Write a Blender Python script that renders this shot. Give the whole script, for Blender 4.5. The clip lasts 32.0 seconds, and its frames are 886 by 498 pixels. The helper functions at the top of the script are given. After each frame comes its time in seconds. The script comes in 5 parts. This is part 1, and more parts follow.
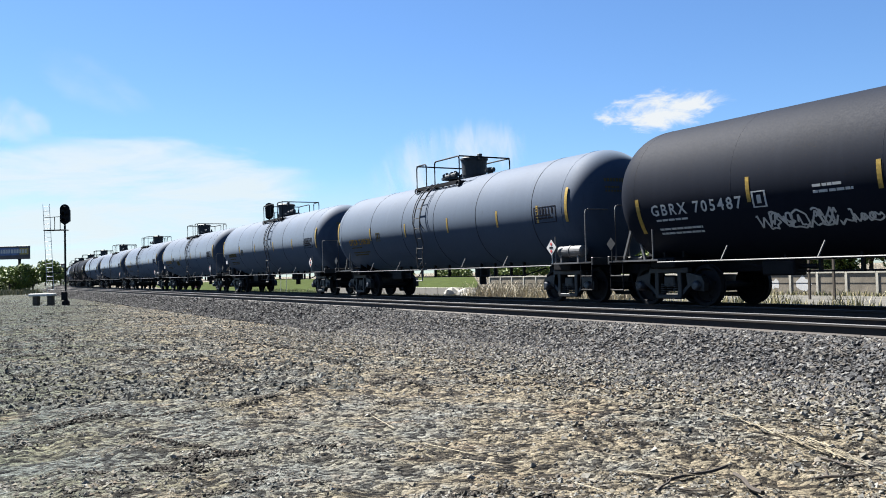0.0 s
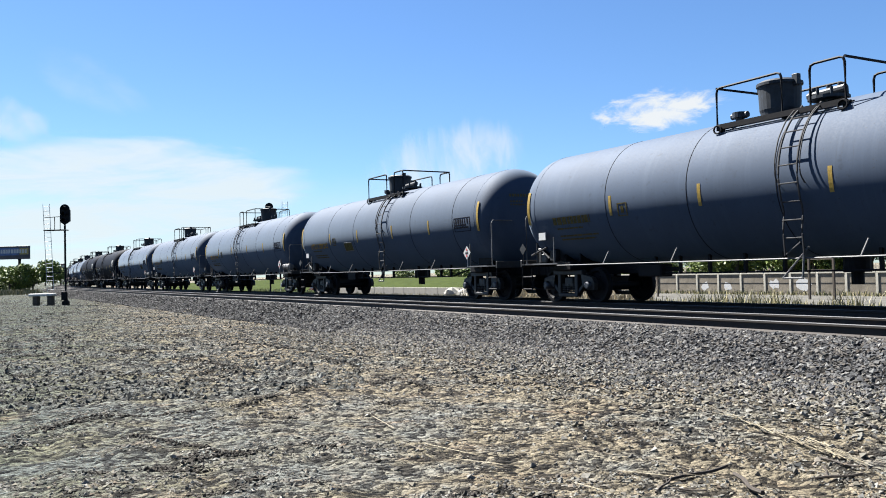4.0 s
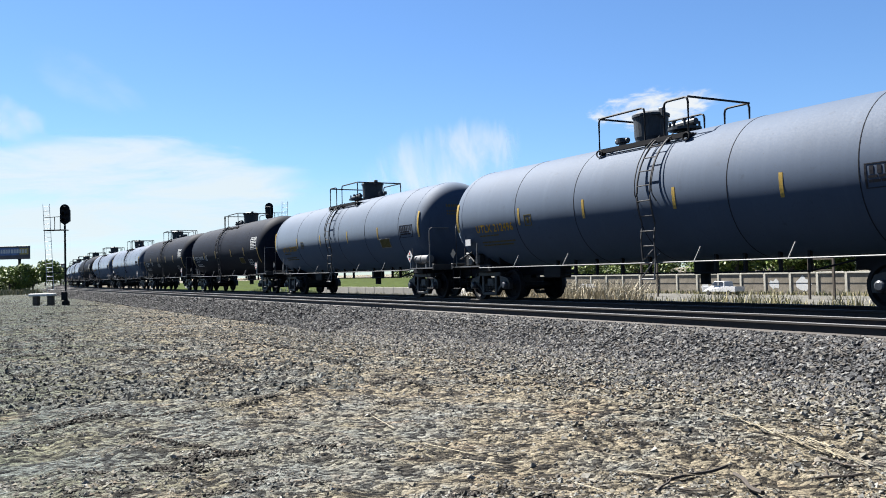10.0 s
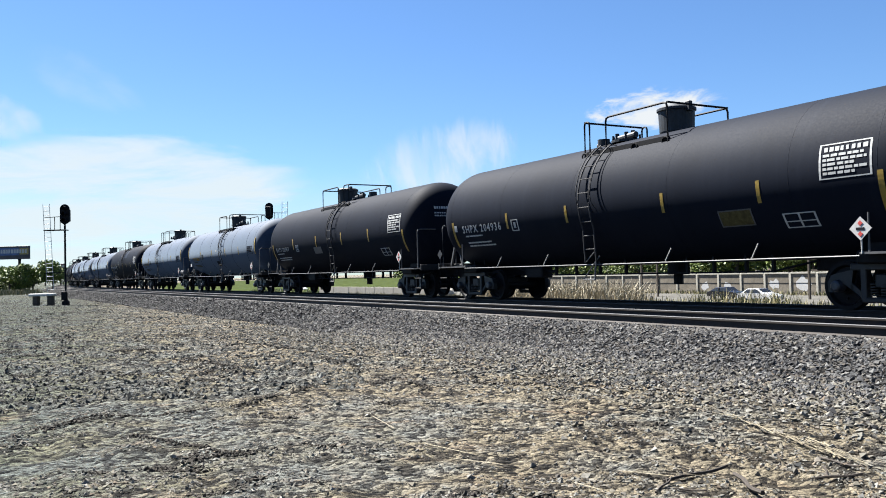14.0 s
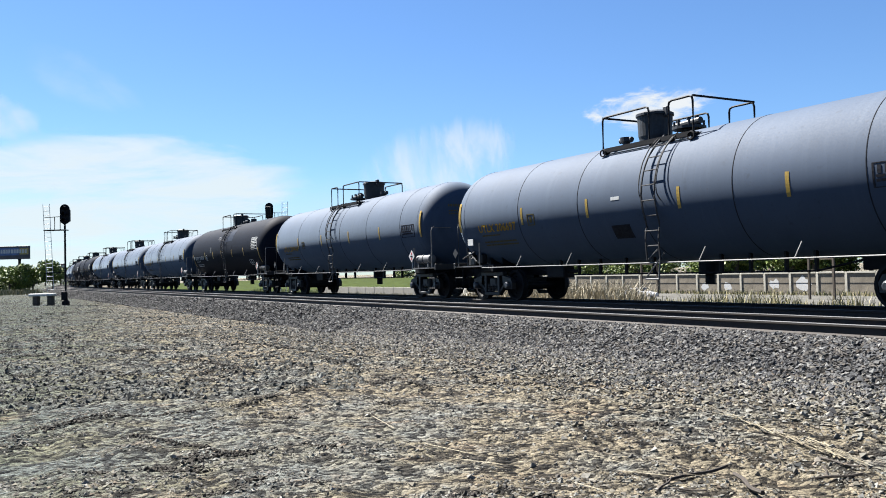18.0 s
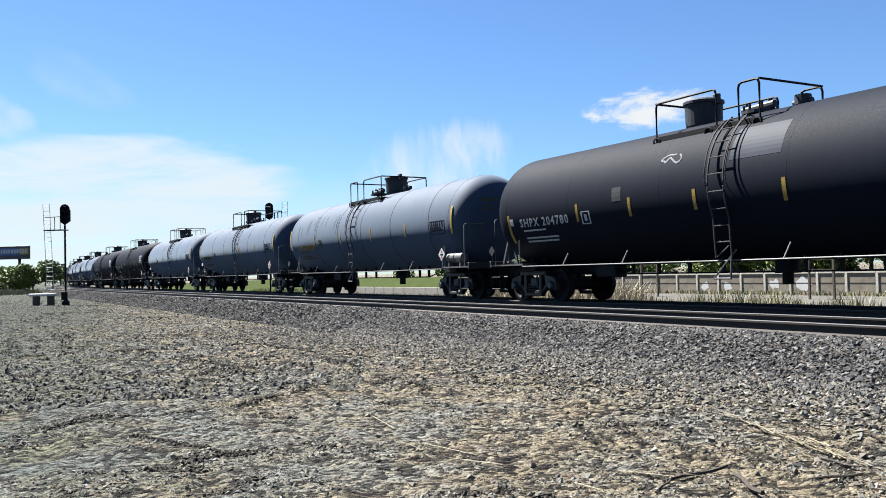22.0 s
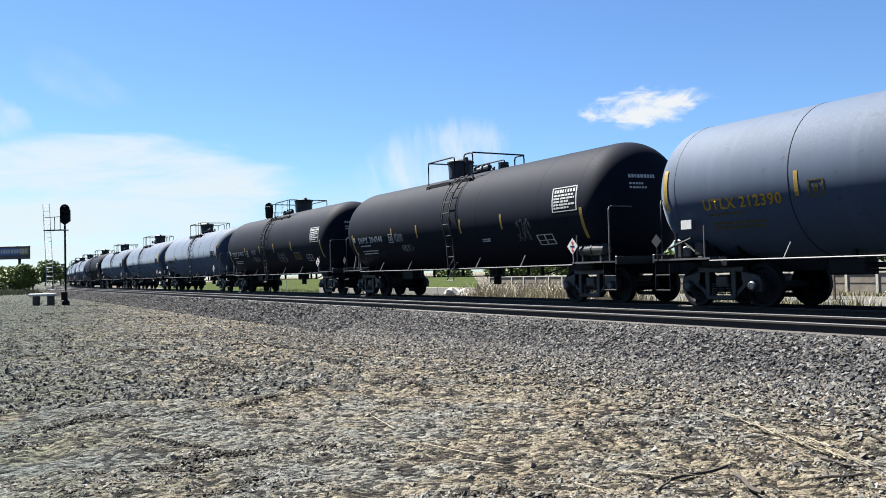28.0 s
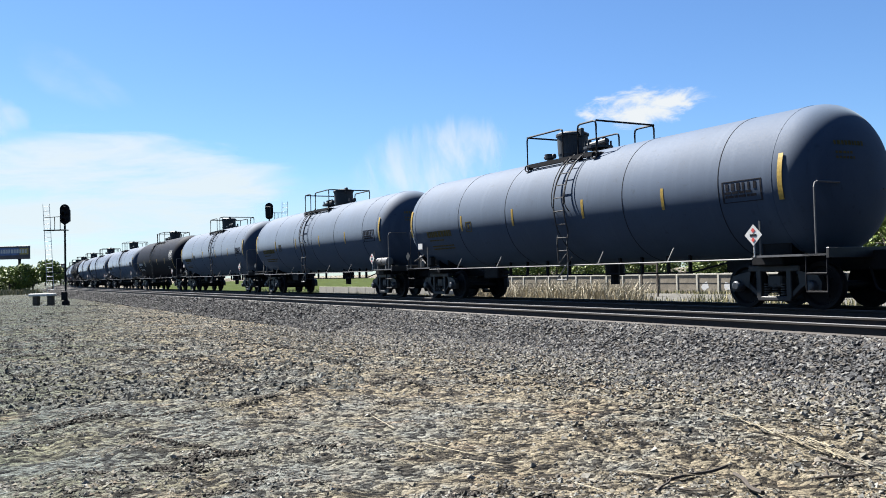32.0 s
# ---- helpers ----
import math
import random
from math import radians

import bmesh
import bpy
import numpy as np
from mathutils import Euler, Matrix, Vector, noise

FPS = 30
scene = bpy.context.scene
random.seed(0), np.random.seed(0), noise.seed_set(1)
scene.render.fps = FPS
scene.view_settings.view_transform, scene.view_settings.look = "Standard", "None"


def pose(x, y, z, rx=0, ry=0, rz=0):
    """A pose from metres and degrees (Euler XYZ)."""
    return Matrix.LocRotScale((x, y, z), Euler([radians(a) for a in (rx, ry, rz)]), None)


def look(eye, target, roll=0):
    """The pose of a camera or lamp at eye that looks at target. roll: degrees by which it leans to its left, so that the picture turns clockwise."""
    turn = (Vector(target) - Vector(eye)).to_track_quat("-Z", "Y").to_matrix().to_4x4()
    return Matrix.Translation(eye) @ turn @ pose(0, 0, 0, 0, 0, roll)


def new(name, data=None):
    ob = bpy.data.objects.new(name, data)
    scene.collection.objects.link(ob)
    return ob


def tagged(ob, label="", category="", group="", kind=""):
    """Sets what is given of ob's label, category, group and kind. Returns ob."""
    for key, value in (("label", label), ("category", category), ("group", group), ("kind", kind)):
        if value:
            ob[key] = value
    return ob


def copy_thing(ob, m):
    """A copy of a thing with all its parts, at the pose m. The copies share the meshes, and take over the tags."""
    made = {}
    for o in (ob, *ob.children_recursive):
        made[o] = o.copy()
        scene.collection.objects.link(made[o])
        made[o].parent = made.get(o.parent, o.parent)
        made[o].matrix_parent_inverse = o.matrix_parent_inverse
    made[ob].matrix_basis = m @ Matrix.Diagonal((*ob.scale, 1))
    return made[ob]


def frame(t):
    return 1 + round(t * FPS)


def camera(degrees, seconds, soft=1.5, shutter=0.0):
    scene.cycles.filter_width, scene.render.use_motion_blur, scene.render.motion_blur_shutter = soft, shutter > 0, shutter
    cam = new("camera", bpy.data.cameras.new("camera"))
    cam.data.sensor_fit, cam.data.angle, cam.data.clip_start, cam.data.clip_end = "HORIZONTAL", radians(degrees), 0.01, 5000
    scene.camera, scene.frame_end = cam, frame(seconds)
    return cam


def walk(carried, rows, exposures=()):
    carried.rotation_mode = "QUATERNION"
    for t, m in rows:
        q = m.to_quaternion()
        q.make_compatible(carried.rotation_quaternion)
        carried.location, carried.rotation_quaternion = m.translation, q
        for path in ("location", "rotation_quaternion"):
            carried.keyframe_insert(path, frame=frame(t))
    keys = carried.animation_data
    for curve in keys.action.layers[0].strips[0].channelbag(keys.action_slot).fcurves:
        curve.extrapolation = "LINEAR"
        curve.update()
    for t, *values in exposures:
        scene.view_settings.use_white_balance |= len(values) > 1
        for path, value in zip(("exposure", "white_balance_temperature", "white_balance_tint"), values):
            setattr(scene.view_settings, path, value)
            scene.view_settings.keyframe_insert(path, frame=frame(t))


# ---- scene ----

# ------------------------------------------------------------------ plan
# x runs along the track the way the train goes, y away from the eye, z = 0 at the rail tops.
TURN = 29.5          # between the way of looking and the track
PITCH, ROLL = 1.60, -1.375
EYE = Vector((0.0, 0.0, 0.882))
FAR_Y, NEAR_Y = 15.2, 11.8      # centre lines of the two tracks
BEND_X, BEND_R = -90.0, 1100.0  # where the tracks begin to bend away, and how sharply
CAR_LEN = 18.15
CARS = 31

cam = camera(55.3, 32.0, 0.95)
AIM = EYE + Vector((-math.cos(radians(TURN)), math.sin(radians(TURN)), math.tan(radians(PITCH)))) * 10
walk(cam, [(0, look(EYE, AIM, ROLL)), (32, look(EYE, AIM, ROLL))])

# ------------------------------------------------------------------ light
SUN_EL, SUN_AZ = 55.0, 198.0    # azimuth counted from +x towards +y: from behind and to the left of the eye
sd = Vector((math.cos(radians(SUN_AZ)) * math.cos(radians(SUN_EL)), math.sin(radians(SUN_AZ)) * math.cos(radians(SUN_EL)), math.sin(radians(SUN_EL))))
world = bpy.data.worlds.new("sky")
scene.world = world
world.use_nodes = True
wn = world.node_tree
sky = wn.nodes.new("ShaderNodeTexSky")
sky.sky_type, sky.sun_disc = "NISHITA", False
sky.sun_elevation, sky.sun_rotation = radians(SUN_EL), radians(90 - SUN_AZ)
sky.air_density, sky.dust_density, sky.ozone_density = 1.0, 0.15, 4.0
cool = wn.nodes.new("ShaderNodeMix")
cool.data_type, cool.blend_type = "RGBA", "MULTIPLY"
cool.inputs[0].default_value, cool.inputs[7].default_value = 1.0, (0.351, 0.447, 0.556, 1)
wn.links.new(sky.outputs[0], cool.inputs[6])
wn.links.new(cool.outputs[2], wn.nodes["Background"].inputs[0])
wn.nodes["Background"].inputs[1].default_value = 0.05
sun = new("sun", bpy.data.lights.new("sun", "SUN"))
sun.data.energy, sun.data.angle, sun.data.color = 5.0, radians(0.53), (1.0, 0.965, 0.91)
sun.matrix_world = look(sd * 50, (0, 0, 0))
scene.view_settings.exposure = 2.5


# ------------------------------------------------------------------ materials
def nodes_of(name, rough=0.8, metal=0.0, spec=0.5):
    m = bpy.data.materials.new(name)
    m.use_nodes = True
    t = m.node_tree
    b = t.nodes["Principled BSDF"]
    b.inputs["Roughness"].default_value, b.inputs["Metallic"].default_value = rough, metal
    b.inputs["Specular IOR Level"].default_value = spec
    return m, t, b


def add(t, kind, **put):
    n = t.nodes.new("ShaderNode" + kind)
    for k, v in put.items():
        n.inputs[k.replace("_", " ")].default_value = v
    return n


def mix(t, fac, a, b, how="MIX"):
    n = t.nodes.new("ShaderNodeMix")
    n.data_type, n.blend_type = "RGBA", how
    for i, v in ((0, fac), (6, a), (7, b)):
        if hasattr(v, "links"):
            t.links.new(v, n.inputs[i])
        elif i == 0:
            n.inputs[0].default_value = v
        else:
            n.inputs[i].default_value = (*v, 1)
    return n.outputs[2]


def ramp(t, src, lo, hi):
    n = t.nodes.new("ShaderNodeMapRange")
    n.inputs[1].default_value, n.inputs[2].default_value = lo, hi
    t.links.new(src, n.inputs[0])
    return n.outputs[0]


def noise_of(t, scale, detail=4, stretch=None, space="Object", rough=0.6):
    c = t.nodes.new("ShaderNodeTexCoord")
    n = add(t, "TexNoise", Scale=scale, Detail=detail, Roughness=rough)
    if stretch:
        mp = t.nodes.new("ShaderNodeMapping")
        mp.inputs["Scale"].default_value = stretch
        t.links.new(c.outputs[space], mp.inputs[0])
        t.links.new(mp.outputs[0], n.inputs["Vector"])
    else:
        t.links.new(c.outputs[space], n.inputs["Vector"])
    return n.outputs["Fac"]


def ruts_of(t, cx, cy):
    """Noise drawn out into arcs round a point of the yard, as turning wheels leave them."""
    c = t.nodes.new("ShaderNodeTexCoord")
    s = t.nodes.new("ShaderNodeSeparateXYZ")
    t.links.new(c.outputs["Object"], s.inputs[0])

    def calc(op, a, b):
        n = t.nodes.new("ShaderNodeMath")
        n.operation = op
        for k, v in enumerate((a, b)):
            if hasattr(v, "links"):
                t.links.new(v, n.inputs[k])
            else:
                n.inputs[k].default_value = v
        return n.outputs[0]

    dx, dy = calc("SUBTRACT", s.outputs[0], cx), calc("SUBTRACT", s.outputs[1], cy)
    r = calc("SQRT", calc("ADD", calc("MULTIPLY", dx, dx), calc("MULTIPLY", dy, dy)), 0)
    a = calc("ARCTAN2", dy, dx)
    v = t.nodes.new("ShaderNodeCombineXYZ")
    t.links.new(calc("MULTIPLY", r, 2.3), v.inputs[0])
    t.links.new(calc("MULTIPLY", a, 3.0), v.inputs[1])
    n = add(t, "TexNoise", Scale=1.0, Detail=8, Roughness=0.72, Distortion=0.5)
    t.links.new(v.outputs[0], n.inputs["Vector"])
    return n.outputs["Fac"]


def bump(t, b, src, strength, dist):
    n = add(t, "Bump", Strength=strength, Distance=dist)
    t.links.new(src, n.inputs["Height"])
    t.links.new(n.outputs[0], b.inputs["Normal"])


def plain(name, colour, rough=0.7, metal=0.0, vary=0.25, scale=6.0, grain=0.2, spec=0.5, stretch=None):
    """Paint, metal or wood with stains at one scale and grain at another."""
    m, t, b = nodes_of(name, rough, metal, spec)
    big, fine = noise_of(t, scale, 5, stretch), noise_of(t, scale * 12, 3, stretch)
    dark = tuple(c * (1 - vary) for c in colour)
    light = tuple(min(1, c * (1 + vary)) for c in colour)
    col = mix(t, ramp(t, big, 0.3, 0.7), dark, light)
    col = mix(t, ramp(t, fine, 0.45, 0.75), col, tuple(c * (1 - vary * 0.8) for c in colour))
    t.links.new(col, b.inputs["Base Color"])
    if grain:
        bump(t, b, fine, grain, 0.004)
    return m


def tank_paint(name, colour, dust, rough, spec, film):
    """Old tank-car paint: dust from above, drip streaks down the sides, faded patches from sheet to sheet; film: its fine dust layer."""
    m, t, b = nodes_of(name, rough, 0.0, spec)
    b.inputs["Sheen Weight"].default_value, b.inputs["Sheen Roughness"].default_value = film, 0.45
    b.inputs["Sheen Tint"].default_value = (0.62, 0.80, 1.0, 1)
    streak = noise_of(t, 1.6, 6, (3.2, 0.25, 0.25))
    patch, fine = noise_of(t, 0.45, 4), noise_of(t, 26, 4)
    spots = noise_of(t, 5.0, 5)
    info = t.nodes.new("ShaderNodeObjectInfo")
    col = mix(t, ramp(t, patch, 0.35, 0.65), tuple(c * 0.85 for c in colour), tuple(c * 1.12 for c in colour))
    col = mix(t, ramp(t, streak, 0.52, 0.85), col, dust)
    col = mix(t, ramp(t, spots, 0.62, 0.72), col, tuple(c * 0.6 for c in colour))
    col = mix(t, ramp(t, info.outputs["Random"], -0.4, 2.2), col, tuple(c * 0.75 for c in colour))
    specks = noise_of(t, 34, 3)
    col = mix(t, ramp(t, specks, 0.66, 0.70), col, tuple(0.3 * c + k for c, k in zip(colour, (0.012, 0.008, 0.005))))
    runs = noise_of(t, 7.0, 4, (4.0, 0.12, 0.12))
    col = mix(t, ramp(t, runs, 0.66, 0.78), col, tuple(0.45 * c + k for c, k in zip(colour, (0.008, 0.006, 0.004))))
    t.links.new(col, b.inputs["Base Color"])
    r = t.nodes.new("ShaderNodeMapRange")
    r.inputs[3].default_value, r.inputs[4].default_value = rough - 0.08, rough + 0.1
    t.links.new(fine, r.inputs[0])
    t.links.new(r.outputs[0], b.inputs["Roughness"])
    bump(t, b, patch, 0.25, 0.02)
    return m


M = {}
M["grey"] = tank_paint("faded_grey_tank_paint", (0.026, 0.041, 0.070), (0.040, 0.057, 0.087), 0.74, 0.2, 0.11)
M["black"] = tank_paint("black_tank_paint", (0.0046, 0.0069, 0.0132), (0.0078, 0.0106, 0.018), 0.68, 0.05, 0.0)
M["ladder"] = plain("worn_dark_steel", (0.032, 0.032, 0.034), 0.8, 0.0, 0.3, 9, 0.1, 0.2)
M["old_ink"] = plain("faded_ochre_ink", (0.0756, 0.0634, 0.0288), 0.9, 0, 0.4, 12, 0.0, 0.0)
M["seam"] = plain("dark_seam", (0.011, 0.012, 0.015), 0.9, 0, 0.3, 6, 0.1, 0.05)
M["dark"] = plain("dirty_black_steel", (0.006, 0.006, 0.0075), 0.65, 0.0, 0.4, 9, 0.2, 0.12)
M["frame"] = plain("brake_dust_steel", (0.010, 0.010, 0.011), 0.55, 0.2, 0.4, 9)
M["hatch"] = plain("sooty_hatch_paint", (0.012, 0.016, 0.022), 0.6, 0.0, 0.4, 9, 0.2, 0.3)
M["repaint"] = plain("smooth_repaint", (0.0125, 0.017, 0.027), 0.6, 0, 0.15, 3, 0.0, 0.06)
M["spray"] = plain("pale_spray_paint", (0.15, 0.155, 0.165), 0.9, 0, 0.3, 9, 0.0, 0.0)
M["bar"] = plain("worn_grey_bar", (0.052, 0.053, 0.056), 0.6, 0.0, 0.3, 9)
M["cap"] = plain("bearing_cap_steel", (0.0324, 0.036, 0.0446), 0.4, 0.4, 0.4, 14)
M["rail_top"] = plain("worn_rail_head", (0.085, 0.085, 0.088), 0.8, 0.0, 0.15, 4, 0.05, 0.12, (0.1, 6, 6))
M["rail_side"] = plain("rusty_rail", (0.0158, 0.0115, 0.0094), 0.85, 0.0, 0.4, 8)
M["yellow"] = plain("yellow_reflector", (0.2016, 0.1296, 0.0101), 0.5, 0, 0.35, 20)
M["yellow_ink"] = plain("faded_yellow_ink", (0.25, 0.15, 0.022), 0.9, 0, 0.4, 12, 0.0, 0.0)
M["white_ink"] = plain("white_ink", (0.34, 0.35, 0.35), 0.9, 0, 0.2, 12, 0.0, 0.0)
M["grey_ink"] = plain("grey_ink", (0.02, 0.02, 0.023), 0.9, 0, 0.4, 12, 0.0, 0.0)
M["white"] = plain("white_paint", (0.36, 0.36, 0.3528), 0.5, 0, 0.15, 8)
M["red"] = plain("red_paint", (0.36, 0.036, 0.0288), 0.5, 0, 0.2, 8)
M["galv"] = plain("galvanised_steel", (0.34, 0.36, 0.37), 0.6, 0.0, 0.2, 10)
M["wood"] = plain("weathered_wood", (0.0612, 0.0504, 0.0396), 0.9, 0, 0.35, 3, 0.5, 0.3, (0.4, 5, 5))
M["concrete"] = plain("wall_concrete", (0.155, 0.138, 0.112), 0.95, 0, 0.35, 0.7, 0.3, 0.05)
M["asphalt"] = plain("asphalt", (0.07, 0.068, 0.062), 0.95, 0, 0.3, 0.6, 0.3, 0.05)


def leafy(name, a, c):
    m, t, b = nodes_of(name, 0.6, 0, 0.3)
    g = t.nodes.new("ShaderNodeNewGeometry")
    col = mix(t, g.outputs["Random Per Island"], a, c)
    t.links.new(col, b.inputs["Base Color"])
    b.inputs["Subsurface Weight"].default_value = 0.0
    return m


M["leaf"] = leafy("leaves", (0.030, 0.055, 0.012), (0.14, 0.18, 0.034))
M["straw"] = leafy("dry_straw", (0.13, 0.11, 0.072), (0.34, 0.30, 0.21))
M["stalk"] = leafy("trodden_straw", (0.07, 0.058, 0.038), (0.20, 0.175, 0.12))
M["weed"] = leafy("weeds", (0.05, 0.062, 0.018), (0.26, 0.22, 0.12))


def stone_mat(name, cols, dirt):
    m, t, b = nodes_of(name, 0.9, 0, 0.25)
    g = t.nodes.new("ShaderNodeNewGeometry")
    r = t.nodes.new("ShaderNodeValToRGB")
    els = r.color_ramp.elements
    while len(els) < len(cols):
        els.new(0.5)
    for i, c in enumerate(cols):
        els[i].position, els[i].color = i / (len(cols) - 1), (*c, 1)
    t.links.new(g.outputs["Random Per Island"], r.inputs[0])
    col = mix(t, ramp(t, noise_of(t, 60, 3), 0.45, 0.8), r.outputs[0], dirt)
    t.links.new(col, b.inputs["Base Color"])
    return m


M["ballast"] = stone_mat("ballast_stone", [(0.007, 0.007, 0.0085), (0.044, 0.046, 0.049), (0.015, 0.015, 0.017), (0.135, 0.134, 0.13), (0.044, 0.036, 0.028), (0.058, 0.060, 0.062), (0.009, 0.009, 0.011), (0.082, 0.075, 0.063)], (0.020, 0.020, 0.021))
M["gravel"] = stone_mat("dusty_gravel", [(0.026, 0.023, 0.019), (0.115, 0.106, 0.084), (0.052, 0.052, 0.049), (0.19, 0.183, 0.16), (0.014, 0.013, 0.012), (0.115, 0.118, 0.112), (0.105, 0.078, 0.053)], (0.075, 0.065, 0.049))


def cells(t, scale, stretch=None, turn=0.0):
    """Pebble-like cells: their height and a random value for each."""
    c = t.nodes.new("ShaderNodeTexCoord")
    mp = t.nodes.new("ShaderNodeMapping")
    mp.inputs["Scale"].default_value = stretch or (1, 1, 1)
    mp.inputs["Rotation"].default_value = (0, 0, turn)
    t.links.new(c.outputs["Object"], mp.inputs[0])
    v = add(t, "TexVoronoi", Scale=scale, Randomness=1.0)
    t.links.new(mp.outputs[0], v.inputs["Vector"])
    s = t.nodes.new("ShaderNodeSeparateColor")
    t.links.new(v.outputs["Color"], s.inputs[0])
    return v.outputs["Distance"], s.outputs[0]


def combine(t, pairs):
    """The sum of sockets times weights."""
    total = None
    for sock, w in pairs:
        n = t.nodes.new("ShaderNodeMath")
        n.operation = "MULTIPLY_ADD"
        n.inputs[1].default_value = w
        t.links.new(sock, n.inputs[0])
        if total is None:
            n.inputs[2].default_value = 0
        else:
            t.links.new(total, n.inputs[2])
        total = n.outputs[0]
    return total


def earth_mat(name, soil, grit, rust, coarse, relief, yard):
    """Pebbly earth: patches of bare soil and of grey grit, trodden streaks, then pebbles of three sizes with the shade
    between them painted dark.
    """
    m, t, b = nodes_of(name, 0.95, 0, 0.1)
    big = noise_of(t, 0.75, 6, None, "Object", 0.65)
    mid = ruts_of(t, -5.0, 1.6) if yard else noise_of(t, 1.5, 6)
    clod = noise_of(t, 15, 5, None, "Object", 0.75)
    d1, r1 = cells(t, coarse)
    d2, r2 = cells(t, coarse * 2.6)
    d3, r3 = cells(t, coarse * 0.42)
    col = mix(t, ramp(t, big, 0.47, 0.62), soil, grit)
    if yard:
        # darker and grey-green away from the tracks, rusty here and there along the wheel marks
        c = t.nodes.new("ShaderNodeTexCoord")
        s = t.nodes.new("ShaderNodeSeparateXYZ")
        t.links.new(c.outputs["Object"], s.inputs[0])
        edge = combine(t, ((s.outputs[1], 1.0), (s.outputs[0], 0.12), (noise_of(t, 0.5, 6, None, "Object", 0.7), 5.0)))
        col = mix(t, ramp(t, edge, 1.0, 5.5), mix(t, ramp(t, big, 0.44, 0.60), (0.060, 0.068, 0.047), (0.056, 0.067, 0.063)), col)
    col = mix(t, ramp(t, mid, 0.54, 0.72), col, rust)
    # broad and fine dark spots: shade between the lumps, put into the colour
    shade_noise = noise_of(t, 5.0, 8, (1, 1.3, 1), "Object", 0.85)
    col = mix(t, ramp(t, shade_noise, 0.56, 0.66), col, tuple(c * 0.66 for c in soil))
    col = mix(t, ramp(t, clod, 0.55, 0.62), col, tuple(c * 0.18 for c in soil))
    # random cells darkened in colour, standing for shaded gaps among stones and clods
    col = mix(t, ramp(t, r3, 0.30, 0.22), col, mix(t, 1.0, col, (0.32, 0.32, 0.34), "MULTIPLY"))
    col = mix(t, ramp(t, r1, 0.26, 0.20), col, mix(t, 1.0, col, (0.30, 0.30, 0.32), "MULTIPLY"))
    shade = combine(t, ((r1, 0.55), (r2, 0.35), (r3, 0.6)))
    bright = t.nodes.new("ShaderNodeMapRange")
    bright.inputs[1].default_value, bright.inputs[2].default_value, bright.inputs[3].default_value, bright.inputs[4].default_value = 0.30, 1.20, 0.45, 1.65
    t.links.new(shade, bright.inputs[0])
    vm = t.nodes.new("ShaderNodeVectorMath")
    vm.operation = "SCALE"
    t.links.new(col, vm.inputs[0])
    t.links.new(bright.outputs[0], vm.inputs["Scale"])
    t.links.new(vm.outputs[0], b.inputs["Base Color"])
    n1 = add(t, "Bump", Strength=1.0, Distance=relief)
    t.links.new(combine(t, ((d1, -1.0), (d2, -0.3), (r1, 0.35), (d3, -1.5), (r3, 0.5), (clod, 1.0), (shade_noise, 0.35), (mid, 3.0))), n1.inputs["Height"])
    t.links.new(n1.outputs[0], b.inputs["Normal"])
    return m


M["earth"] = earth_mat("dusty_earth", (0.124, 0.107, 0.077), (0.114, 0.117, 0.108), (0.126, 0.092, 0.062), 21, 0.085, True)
# very dark colours: the shaded gaps between ballast stones are painted in here
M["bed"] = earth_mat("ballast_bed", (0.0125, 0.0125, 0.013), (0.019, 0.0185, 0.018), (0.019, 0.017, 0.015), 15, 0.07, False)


# ------------------------------------------------------------------ mesh helpers
def part(name, bm, material, parent=None, label="", smooth=False):
    """Links a bmesh as one mesh object under a thing or a part."""
    me = bpy.data.meshes.new(name)
    bm.normal_update()
    bm.to_mesh(me)
    bm.free()
    for m in material if isinstance(material, (list, tuple)) else [material]:
        me.materials.append(m)
    if smooth:
        me.polygons.foreach_set("use_smooth", [True] * len(me.polygons))
    ob = new(name, me)
    if parent is not None:
        ob.parent = parent
    if label:
        ob["label"] = label
    return ob


def again(ob, parent, m):
    """One more piece on the same mesh."""
    o = new(ob.name.split(".")[0], ob.data)
    o.parent = parent
    o.matrix_basis = m
    for key in ("label", "kind"):
        if key in ob:
            o[key] = ob[key]
    return o


def box(bm, x0, x1, y0, y1, z0, z1, bevel=0.0, m=None):
    r = bmesh.ops.create_cube(bm, size=1)
    vs = r["verts"]
    bmesh.ops.scale(bm, verts=vs, vec=(x1 - x0, y1 - y0, z1 - z0))
    bmesh.ops.translate(bm, verts=vs, vec=((x0 + x1) / 2, (y0 + y1) / 2, (z0 + z1) / 2))
    if bevel:
        es = list({e for v in vs for e in v.link_edges})
        out = bmesh.ops.bevel(bm, geom=es, offset=bevel, segments=1, affect="EDGES", profile=0.5)
        vs = list({v for f in out["faces"] for v in f.verts} | {v for v in vs if v.is_valid})
    if m is not None:
        bmesh.ops.transform(bm, matrix=m, verts=vs)
    return bm


def rod(bm, a, b, r, n=8, r2=None):
    a, b = Vector(a), Vector(b)
    d = b - a
    m = Matrix.Translation((a + b) / 2) @ d.to_track_quat("Z", "Y").to_matrix().to_4x4()
    bmesh.ops.create_cone(bm, cap_ends=True, segments=n, radius1=r, radius2=r if r2 is None else r2, depth=d.length, matrix=m)
    return bm


